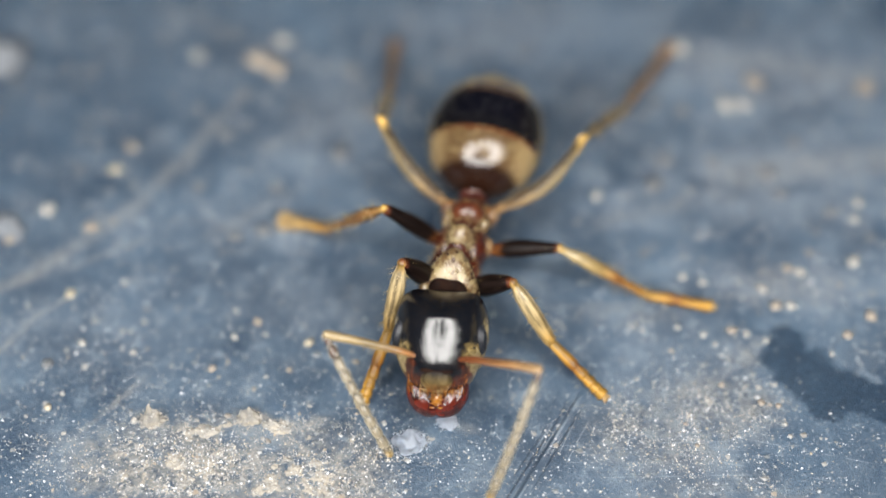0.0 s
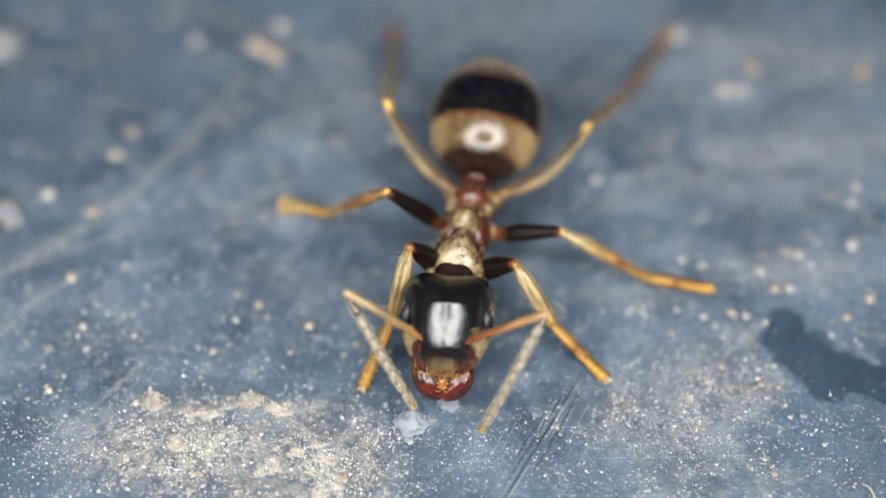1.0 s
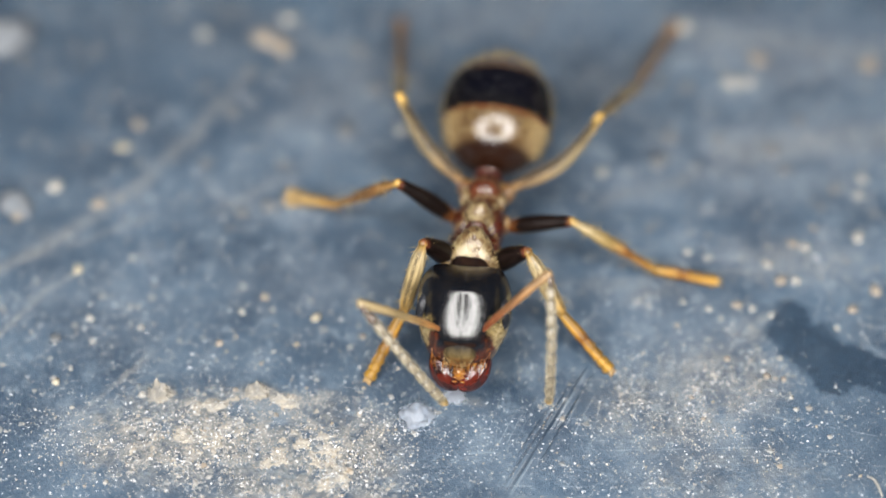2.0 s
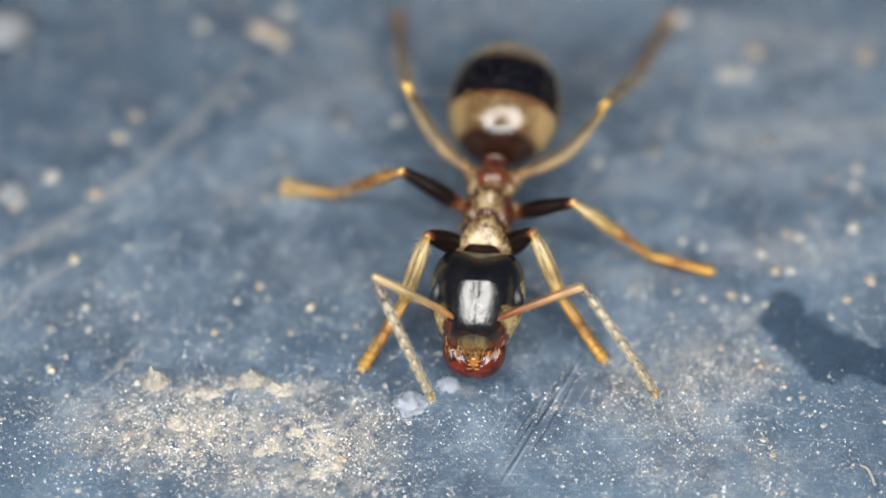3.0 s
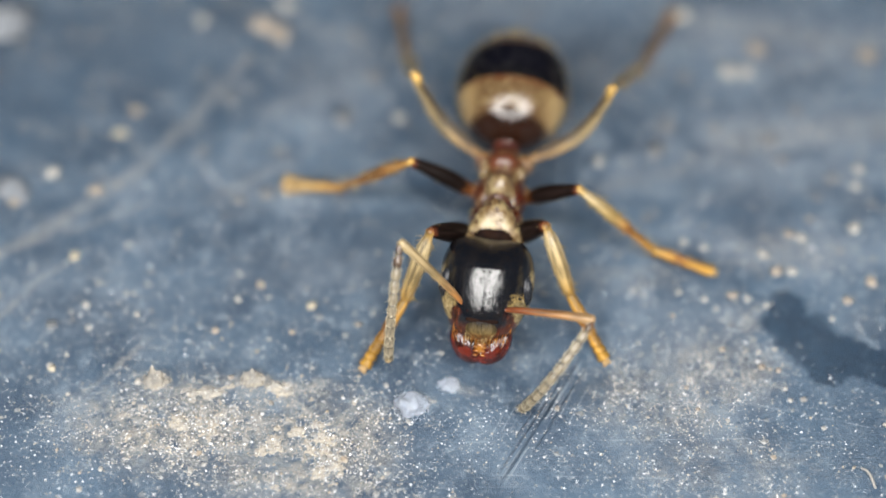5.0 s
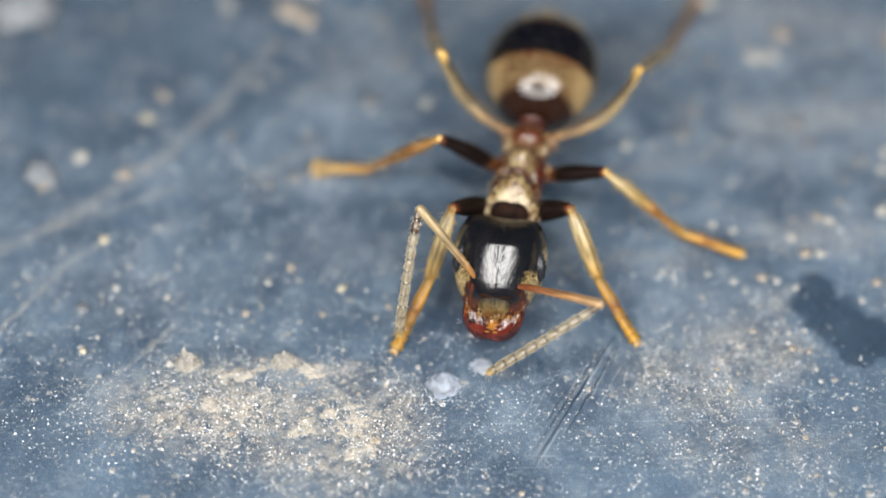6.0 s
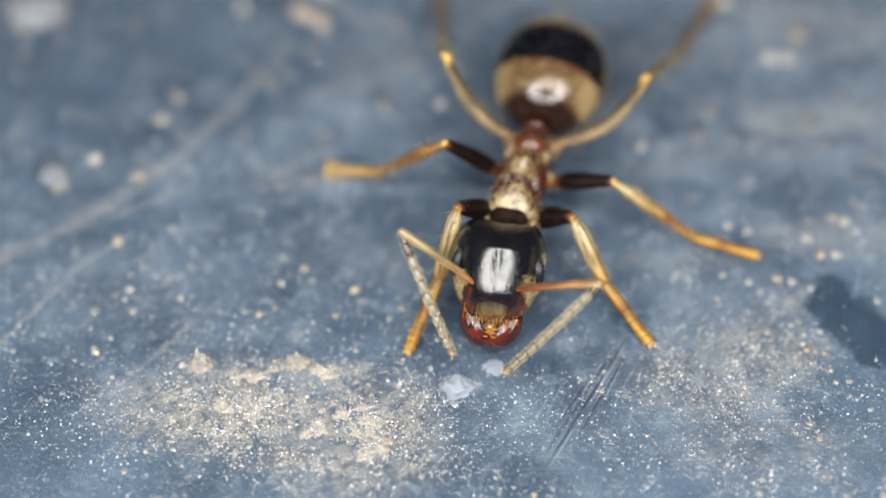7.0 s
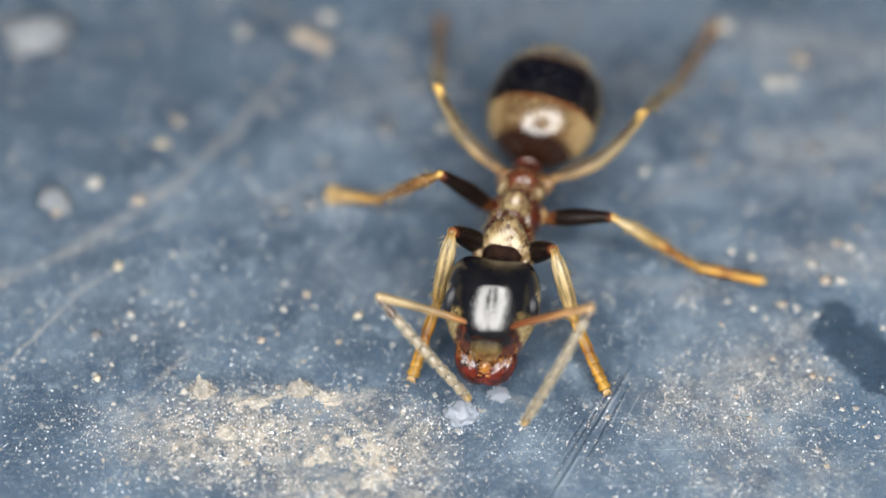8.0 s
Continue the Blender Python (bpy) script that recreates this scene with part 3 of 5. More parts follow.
def speck(radius, seed, material, name="sand_grain", flat=0.55):
    """One lumpy grain, its base at the origin."""
    bm = bmesh.new()
    bmesh.ops.create_icosphere(bm, subdivisions=2, radius=1)
    for v in bm.verts:
        p = v.co * 1.3 + Vector((seed * 3.1, seed, 0))
        d = 1 + 0.6 * noise.noise(p) + 0.25 * noise.noise(p * 2.4)
        v.co = Vector((v.co.x * d, v.co.y * d * 0.85, max(v.co.z * d * flat, -0.2) + 0.19)) * radius
    return new(name, solid(name, bm, material))


SPECKS = {  # loose grains that stand out: x, y, radius
    "far_soft": [(-4.69, 2.42, 0.29), (-4.27, 0.26, 0.13), (-4.13, 0.17, 0.08)],
    "far_pale": [
        (-1.67, 2.76, 0.07), (-2.55, 2.54, 0.062), (2.89, 1.87, 0.068), (3.07, 1.86, 0.06), (2.45, 2.65, 0.085), (-0.47, 1.21, 0.05), (3.94, -0.17, 0.05), (3.42, -0.29, 0.045),
        (3.04, -0.49, 0.04), (1.52, 0.66, 0.045), (4.08, 0.57, 0.05), (4.02, 0.36, 0.045), (2.48, -0.41, 0.035), (2.29, -0.34, 0.035), (-1.95, -1.05, 0.03), (-2.88, -1.23, 0.03),
        (-3.87, 0.48, 0.06),
    ],
    "far_tan": [
        (-1.93, 2.48, 0.10), (-1.83, 2.42, 0.075), (-1.72, 2.35, 0.09), (3.2, 2.18, 0.075), (-3.42, 0.26, 0.06), (-4.2, 0.1, 0.05), (-3.12, 1.29, 0.055), (4.33, 2.08, 0.075), (3.31, -0.24, 0.042), (3.15, -0.69, 0.05),
        (4.03, -0.81, 0.05), (-0.81, -1.33, 0.028), (-2.14, -1.41, 0.035),
    ],
    "far_yellow": [
        (-3.26, 0.99, 0.055), (-1.25, -1.12, 0.042), (-3.54, -0.55, 0.05), (-3.61, -1.84, 0.03),
    ],
    "dull": [
        (-3.65, 2.33, 0.07), (-3.63, 0.98, 0.055), (-2.03, 2.01, 0.07), (-0.95, 2.34, 0.09), (-0.74, 1.77, 0.09), (-1.03, 1.2, 0.1), (-2.42, 0.78, 0.06), (-1.66, 0.76, 0.07),
        (-2.03, 0.14, 0.07), (-1.74, 0.22, 0.08), (-2.19, 1.46, 0.07), (3.53, 1.34, 0.07), (2.22, 1.1, 0.07), (2.08, 0.78, 0.1), (3.79, 0.45, 0.06), (4.15, 0.13, 0.05),
        (3.34, 0.69, 0.07), (2.7, 1.1, 0.06), (3.21, 0.94, 0.1), (2.14, 1.89, 0.08), (2.43, 1.78, 0.08), (1.95, -0.05, 0.05), (1.68, -0.23, 0.04), (-4.4, 2.2, 0.05),
        (-3.66, -1.35, 0.06),
    ],
    "near_pale": [
        (3.29, -0.69, 0.05), (2.85, -1.02, 0.035), (3.02, -1.09, 0.03), (2.44, -1.02, 0.035), (2.2, -0.94, 0.03), (4.2, -1.01, 0.04), (3.62, -1.24, 0.03), (2.9, -1.62, 0.025),
        (2.42, -1.76, 0.022), (3.11, -2.02, 0.022), (3.14, -2.15, 0.025), (3.98, -2.41, 0.032), (2.67, -2.15, 0.018), (-2.81, -1.98, 0.028), (-3.49, -1.69, 0.026), (-3.43, -2.12, 0.022),
        (-2.41, -2.85, 0.02), (-3.05, -2.91, 0.026), (-3.37, -1.12, 0.04),
    ],
    "near_tan": [
        (2.71, -0.98, 0.05), (3.79, -1.03, 0.05), (4.3, -1.16, 0.06), (2.13, -1.21, 0.026), (2.56, -1.59, 0.03), (2.91, -1.79, 0.035), (3.06, -1.82, 0.028), (2.2, -2.02, 0.022),
        (2.29, -2.25, 0.022), (-3.46, -2.71, 0.016), (-3.26, -2.71, 0.014), (-3.23, -2.95, 0.018), (-1.75, -1.91, 0.06),
    ],
}


def make_specks():
    words = {"pale": ("speck", "pale grey"), "tan": ("speck_o", "tan"), "yellow": ("speck_y", "yellowish"), "dull": ("speck_d", "dull grey"), "soft": ("soft", "soft pale")}
    for key, spots in SPECKS.items():
        kind, word = words[key.split("_")[-1]]
        for i, (x, y, r) in enumerate(spots):
            ob = speck(r * (1.2 if key.startswith("far") else 1.0), i + len(key), MAT[kind], flat=0.3 if kind == "speck_d" else 0.55)
            ob.matrix_basis = pose(x * MM, y * MM, 0, 0, 0, 47 * i)
            tagged(ob, f"tiny {word} sand grain lying on the blue sheet", "grain", "loose grains on the sheet")
    for i, (x, y, r, high, count) in enumerate([(-2.64, -1.99, 0.085, 0.30, 140), (-1.75, -1.98, 0.09, 0.23, 140), (-1.55, -2.03, 0.07, 0.09, 100)]):
        pile(i, x, y, r, high, count)


def pile(seed, x, y, radius, high, count):
    """A small peaked mound of caked powder with loose grains on it."""
    rng = np.random.default_rng(seed + 50)
    bm = bmesh.new()
    bmesh.ops.create_icosphere(bm, subdivisions=4, radius=1)
    for v in bm.verts:
        p = v.co * 2.1 + Vector((seed * 5.3, 0, 0))
        d = 1 + 0.35 * noise.noise(p) + 0.12 * noise.noise(p * 2.6) + 0.06 * noise.noise(p * 6)
        flat = math.hypot(v.co.x, v.co.y)
        v.co = Vector((1.25 * radius * v.co.x * d, 0.7 * radius * v.co.y * d, -0.004 if v.co.z < 0 else high * 0.9 * d * max(0.0, 1 - flat) ** 0.8 - 0.004))
    ob = new("dust_clump", solid("dust_clump", bm, MAT["clump"]))
    ob.matrix_basis = pose(x * MM, y * MM, 0)
    tagged(ob, "small caked clump of cream dust on the sheet", "dust clump", "dust clumps", "stuff")
    a, d = rng.uniform(0, 6.283, count), rng.uniform(0, 1, count) ** 0.7
    lobes = 1 + 0.35 * np.sin(3 * a + seed) + 0.2 * np.sin(7 * a)
    spots = np.stack([1.5 * radius * d * lobes * np.cos(a), 0.85 * radius * d * lobes * np.sin(a), high * (1 - d) ** 1.3 * rng.uniform(0.5, 1, count)], 1)
    loose = new("powder", crystals("powder", spots, rng.uniform(0.005, 0.013, count), rng, MAT["dust"], 0.8))
    loose.parent = ob


def patch_height(x, y):
    """Height of the caked dust over the sheet."""
    h = 0.030 * np.maximum(heap_weight(x, y), 0) + 0.019 * clumps(x, y, 2.3) + 0.022 * clumps(x + 9, y, 8.0) + 0.012 * clumps(x, y + 5, 22.0)
    crest = np.interp(x, [-2.66, -2.2, -1.78, -1.3, -0.85], [-2.02, -2.12, -2.0, -2.15, -2.4])
    h += 0.012 * np.exp(-((y - crest) / 0.07) ** 2) * ((x > -2.8) & (x < -0.75))
    return np.clip(h - 0.034, -0.004, 0.03)


def make_dust_patch():
    """Caked dust in ragged islands: a low uneven relief that breaks through the sheet where it lies thick."""
    nx, ny = 330, 170
    x, y = np.meshgrid(np.linspace(-3.9, -0.1, nx), np.linspace(-3.9, -1.75, ny))
    x, y = x.ravel(), y.ravel()
    z = patch_height(x, y) - 0.0015
    k = np.arange(nx * ny).reshape(ny, nx)
    quads = np.stack([k[:-1, :-1], k[:-1, 1:], k[1:, 1:], k[1:, :-1]], -1).reshape(-1, 4)
    quads = quads[z[quads].max(axis=1) > -0.0045]
    used = np.unique(quads)
    place = np.zeros(nx * ny, int)
    place[used] = np.arange(len(used))
    me = bpy.data.meshes.new("dust_patch")
    me.from_pydata((np.stack([x, y, z], 1)[used] * MM).tolist(), [], place[quads].tolist())
    me.materials.append(MAT["clump"])
    me.shade_smooth()
    tagged(new("dust_patch", me), "caked cream dust in ragged islands on the sheet", "dust", kind="stuff")


def make_crumbs():
    """Two soft white crumbs before the mouth of the insect, crumbling at their edges."""
    for n, (x, y, r, high, count, label) in enumerate(((-0.30, -2.23, 0.14, 0.85, 520, "round whitish sugar crumb on the blue sheet"), (0.04, -2.0, 0.085, 0.2, 260, "flat whitish sugar crumb under the ant's jaws"))):
        bm = bmesh.new()
        bmesh.ops.create_icosphere(bm, subdivisions=4, radius=1)
        for v in bm.verts:
            p = v.co * 1.5 + Vector((r * 90, 0, 0))
            d = 1 + 0.4 * noise.noise(p) + 0.16 * noise.noise(p * 2.7) + 0.08 * noise.noise(p * 6)
            v.co = Vector((v.co.x * d, v.co.y * d * 0.9, max(v.co.z * d * high, -0.05))) * r
        ob = new("crumb", solid("crumb", bm, MAT["crumb"]))
        ob.matrix_basis = pose(x * MM, y * MM, 0)
        tagged(ob, label, "crumb")
        rng = np.random.default_rng(70 + n)
        a, d = rng.uniform(0, 6.283, count), np.abs(rng.normal(0.85, 0.17, count))
        spots = np.stack([1.15 * r * d * np.cos(a), r * d * np.sin(a), r * high * np.sqrt(np.maximum(0, 1 - d * d)) * rng.uniform(0.4, 1.0, count)], 1)
        rim = new("powder", crystals("powder", spots, rng.uniform(0.003, 0.007, count), rng, MAT["crumb"], 0.8))
        rim.parent = ob


def make_fibre():
    bm = sweep([(3.695, -2.865, 0.012), (3.745, -2.909, 0.03), (3.777, -2.978, 0.025), (3.80, -3.075, 0.012)], [0.008, 0.011, 0.011, 0.007], n=8)
    tagged(new("fibre", solid("fibre", bm, MAT["speck"])), "short curled whitish fibre on the blue sheet", "fibre")


def make_ring_lamp():
    """The lit oval round the lens, seen as the pale ring with a dark middle on the insect's back."""
    thing = new("ring_lamp")
    tagged(thing, "lit white oval lamp with a black lens in its middle", "lamp")
    thing.matrix_basis = PANEL
    n = 64

    def tube(wide, high, cx, back, front):
        """A closed drum with an oval face."""
        return loft(bmesh.new(), [[(cx + wide * c, high * q, z) for c, q in oval(n)] for z in (back, (back + front) / 2, front)])

    part("casing", tube(RING_WIDE / 2 + 1.2, RING_HIGH / 2 + 1.2, RING_X, 7.0, 2.75), MAT["casing"], thing, "black casing", smooth=False)
    part("diffuser", tube(RING_WIDE / 2, RING_HIGH / 2, RING_X, 2.72, 2.5), MAT["opal"], thing, smooth=False)
    part("lens", tube(LENS_WIDE, LENS_HIGH, RING_X, 2.3, 1.5), MAT["casing"], thing, "black lens barrel", smooth=False)


# ---- the ant ----
SCAPE, FLAGELLUM, BEADS = 0.86, 1.30, 11
ROOT = (0.17, -0.4, 0.0)


def make_head(ant):
    rows = [  # z, half width, half depth, middle y
        (0.012, 0.16, 0.10, 0.02), (-0.02, 0.28, 0.20, 0.01), (-0.09, 0.352, 0.312, -0.012), (-0.22, 0.396, 0.338, -0.026), (-0.40, 0.408, 0.362, -0.03),
        (-0.58, 0.385, 0.378, -0.028), (-0.74, 0.325, 0.357, -0.01), (-0.86, 0.265, 0.272, 0.0), (-0.94, 0.19, 0.14, 0.0),
    ]
    bm = bmesh.new()
    rings = []
    for z, w, d, y in smooth_table(rows, 34):
        w *= 1.0 + 0.05 * min(1.0, max(0.0, (z + 0.85) / 0.35))
        dip = 0.035 * max(0.0, 1 + z / 0.14)
        rings.append([(w * c, y + d * s * (1.26 if s < 0 else 1.0), z - dip * (1 - min(1, abs(c * w) / 0.28) ** 2)) for c, s in oval(48, 1.72 + 0.6 * min(1.0, max(0.0, (-z - 0.1) / 0.6)))])
    head = part("head", loft(bm, rings), MAT["head"], ant, "glossy black head with tan cheeks")
    for s in (-1, 1):
        part("eye", ball((s * 0.346, -0.212, -0.37), (0.066, 0.105, 0.150), Euler((0, s * -0.06, s * 0.55)).to_matrix()), MAT["eye"], head, "oval dark grey compound eye")
        jaw = sweep([(s * 0.16, -0.16, -0.70), (s * 0.176, -0.22, -0.78), (s * 0.160, -0.255, -0.87), (s * 0.115, -0.26, -0.95), (s * 0.06, -0.255, -0.995), (s * -0.005, -0.25, -1.01)],
                    [0.08, 0.100, 0.118, 0.122, 0.108, 0.085], n=64, flat=0.85, steps=30, ridges=13, depth=0.022)
        part("mandible", jaw, MAT["red"], head, "shiny red-brown mandible")
        for i in range(4):
            part("tooth", ball((s * (0.028 + 0.008 * (i % 2)), -0.372 + 0.010 * i, -0.86 - 0.042 * i), (0.028, 0.014, 0.009), u=10, v=6), MAT["orange"], head)
        bm = sweep([(s * 0.17 + 0.034 * math.cos(a), -0.43 + 0.012 * math.sin(a), -0.495 + 0.034 * math.sin(a)) for a in np.linspace(0, 2 * math.pi, 13)], [0.012] * 13, n=8, steps=36)
        part("antenna_socket", bm, MAT["red"], head, "dark red ring round the antenna's root")
        part("frontal_ridge", sweep([(s * 0.13, -0.455, -0.46), (s * 0.135, -0.46, -0.52), (s * 0.11, -0.47, -0.58)], [0.01, 0.022, 0.012], n=8), MAT["red"], head)
        part("palp", sweep([(s * 0.06, -0.02, -0.98), (s * 0.10, 0.04, -1.06), (s * 0.11, 0.06, -1.12)], [0.018, 0.016, 0.01], n=8), MAT["orange"], head)
    rows = [(-0.60, 0.08, 0.03, -0.472), (-0.65, 0.135, 0.055, -0.455), (-0.71, 0.145, 0.085, -0.425), (-0.77, 0.115, 0.08, -0.39), (-0.825, 0.07, 0.05, -0.36)]
    rings = [[(w * c, y + d * s, z) for c, s in oval(28, 2.4)] for z, w, d, y in smooth_table(rows, 16)]
    part("clypeus", loft(bmesh.new(), rings), MAT["clypeus"], head, "ridged brown face plate")
    part("clypeus_ridge", sweep([(0, -0.503, -0.62), (0, -0.510, -0.69), (0, -0.455, -0.80)], [0.006, 0.009, 0.006], n=8, steps=14), MAT["clypeus"], head)
    rng = random.Random(31)
    fringe = [((x, -0.40 + 0.25 * x * x + rng.uniform(-0.02, 0.02), -0.80 + 0.5 * x * x), (0.25 * x, -0.35, -1.0)) for x in np.linspace(-0.15, 0.15, 22)]
    part("bristles", bristles(fringe, 0.11, 0.006), MAT["orange"], head)
    down = [((rng.uniform(-0.14, 0.14), -0.475 + rng.uniform(0, 0.03), rng.uniform(-0.80, -0.63)), (rng.uniform(-0.3, 0.3), -0.5, -1.0)) for _ in range(70)]
    part("bristles", bristles(down, 0.06, 0.004), MAT["hair"], head)
    side = [((q * rng.uniform(0.13, 0.27), -0.40 + rng.uniform(0, 0.08), rng.uniform(-0.84, -0.62)), (-0.3 * q, -0.6, -1.0)) for q in (-1, 1) for _ in range(38)]
    part("bristles", bristles(side, 0.075, 0.004), MAT["orange"], head, "amber bristles beside the mouth")
    jowl = [((q * rng.uniform(0.26, 0.35), -0.40 + rng.uniform(0, 0.12), rng.uniform(-0.54, -0.38)), (0.5 * q, -0.8, -0.6)) for q in (-1, 1) for _ in range(30)]
    part("bristles", bristles(jowl, 0.05, 0.0035), MAT["hair"], head)
    part("labrum", ball((0, -0.26, -0.90), (0.07, 0.11, 0.10)), MAT["orange"], head, "amber mouth plate")
    part("frontal_triangle", ball((0, -0.482, -0.60), (0.15, 0.022, 0.036), u=16, v=8), MAT["matte_dark"], head)
    part("ocellus", ball((0.0, -0.425, -0.17), (0.012, 0.008, 0.012), u=10, v=6), MAT["eye"], head)
    rng = random.Random(5)
    spots = []
    for _ in range(110):
        a, z = rng.uniform(0, 6.283), rng.uniform(-0.95, -0.2)
        w, d, y = (np.interp(-z, [-r[0] for r in rows_head], [r[i] for r in rows_head]) for i in (1, 2, 3))
        spots.append(((w * math.cos(a), y + d * math.sin(a), z), (math.cos(a), math.sin(a) * 1.1, rng.uniform(-0.5, 0.3))))
    part("bristles", bristles(spots, 0.05, 0.0028), MAT["hair"], head)
    return head


rows_head = [(0.0, 0.2, 0.12, 0.02), (-0.09, 0.36, 0.31, -0.01), (-0.40, 0.41, 0.40, -0.035), (-0.74, 0.325, 0.33, -0.01), (-0.94, 0.21, 0.14, 0.0)]


def hump(rows, steps=18, n=32, power=2.2):
    """A body piece along y. rows: y, half width, top, bottom."""
    rings = []
    for y, w, top, low in smooth_table(rows, steps):
        rings.append([(w * c, y, (top + low) / 2 + (top - low) / 2 * s) for c, s in oval(n, power)])
    return loft(bmesh.new(), rings)


COXA = {  # hip of each leg in the thorax's own space
    "front_a": (-0.15, -0.36, 0.46), "front_b": (0.15, -0.36, 0.46), "mid_a": (-0.16, 0.12, 0.45), "mid_b": (0.16, 0.12, 0.45), "hind_a": (-0.15, 0.48, 0.48), "hind_b": (0.15, 0.48, 0.48),
}


def make_thorax(ant):
    thorax = part("thorax", hump([(-0.14, 0.06, 0.80, 0.42), (-0.095, 0.115, 0.885, 0.37), (-0.01, 0.14, 0.94, 0.35), (0.05, 0.125, 0.91, 0.35), (0.10, 0.07, 0.80, 0.38)]), MAT["thorax"], ant, "brown thorax with golden down")
    part("pronotum", hump([(-0.60, 0.235, 0.76, 0.50), (-0.565, 0.285, 0.84, 0.46), (-0.48, 0.262, 0.925, 0.42), (-0.38, 0.21, 0.975, 0.40), (-0.27, 0.145, 0.945, 0.40), (-0.18, 0.07, 0.82, 0.44)], power=1.8), MAT["thorax"], thorax, "broad collar plate with pale down")
    part("metanotum", hump([(0.11, 0.06, 0.76, 0.40), (0.14, 0.11, 0.815, 0.37), (0.18, 0.12, 0.815, 0.36), (0.22, 0.10, 0.78, 0.37), (0.25, 0.06, 0.72, 0.40)], 12), MAT["rust"], thorax)
    part("propodeum", hump([(0.22, 0.08, 0.70, 0.40), (0.27, 0.16, 0.80, 0.36), (0.38, 0.185, 0.83, 0.36), (0.48, 0.165, 0.74, 0.38), (0.55, 0.12, 0.58, 0.42)]), MAT["rust"], thorax, "rust-brown hind thorax")
    part("petiole", hump([(0.53, 0.05, 0.52, 0.42), (0.58, 0.11, 0.66, 0.40), (0.62, 0.135, 0.73, 0.40), (0.66, 0.115, 0.66, 0.42), (0.72, 0.06, 0.55, 0.44), (0.84, 0.06, 0.56, 0.44)]), MAT["maroon"], thorax, "upright dark red waist scale")
    part("collar", hump([(-0.78, 0.15, 0.70, 0.50), (-0.74, 0.20, 0.735, 0.48), (-0.65, 0.195, 0.79, 0.46), (-0.56, 0.18, 0.845, 0.48), (-0.52, 0.12, 0.845, 0.5)], power=3.2), MAT["matte_dark"], thorax, "dark brown collar")
    for y in (-0.16, 0.125):
        part("suture", hump([(y - 0.06, 0.08, 0.80, 0.42), (y - 0.02, 0.125, 0.865 - 0.3 * max(y, 0), 0.38), (y + 0.02, 0.12, 0.86 - 0.3 * max(y, 0), 0.38), (y + 0.06, 0.07, 0.78, 0.42)], 10), MAT["maroon"], thorax)
    part("neck", sweep([(0, -0.55, 0.68), (0, -0.68, 0.70), (0, -0.84, 0.70)], [0.12, 0.09, 0.10], n=14), MAT["dark"], thorax)
    for (x, y, z) in COXA.values():
        s = 1 if x > 0 else -1
        part("coxa", ball((x * (1.15 if y > 0 else 0.95), y, z + (0.04 if y > 0 else -0.03)), (0.095, 0.10, 0.14), Euler((0, s * 0.5, 0)).to_matrix(), u=16, v=10), MAT["coxa"] if y > 0 else MAT["dark"], thorax)
    for s in (-1, 1):
        part("shoulder", ball((s * 0.215, -0.585, 0.68), (0.06, 0.10, 0.10)), MAT["thorax"], thorax)
        part("side_plate", ball((s * 0.125, 0.03, 0.56), (0.12, 0.22, 0.19)), MAT["maroon"], thorax, "dark red side plate")
        part("flank", ball((s * 0.16, -0.30, 0.60), (0.09, 0.17, 0.19)), MAT["maroon"], thorax, "dark red flank")
        part("pleuron", ball((s * 0.175, 0.27, 0.66), (0.055, 0.10, 0.10)), MAT["thorax"], thorax, "tan downy side of the hind thorax")
        part("spiracle", ball((s * 0.175, 0.42, 0.70), (0.02, 0.03, 0.03), u=10, v=6), MAT["orange"], thorax)
    rng = random.Random(9)
    spots = []
    for _ in range(260):
        y, a = rng.uniform(-0.55, 0.5), rng.uniform(0.1, 3.04)
        w = np.interp(y, [-0.6, -0.44, -0.28, -0.1, 0.04, 0.24, 0.38, 0.55], [0.24, 0.27, 0.22, 0.14, 0.155, 0.12, 0.18, 0.11])
        top = np.interp(y, [-0.6, -0.44, -0.28, -0.1, 0.04, 0.24, 0.38, 0.55], [0.86, 0.985, 1.0, 0.92, 0.945, 0.79, 0.83, 0.58])
        spots.append(((w * math.cos(a), y, 0.68 + (top - 0.68) * math.sin(a)), (math.cos(a), 0.4, math.sin(a))))
    part("bristles", bristles(spots, 0.05, 0.003), MAT["hair"], thorax)
    return thorax


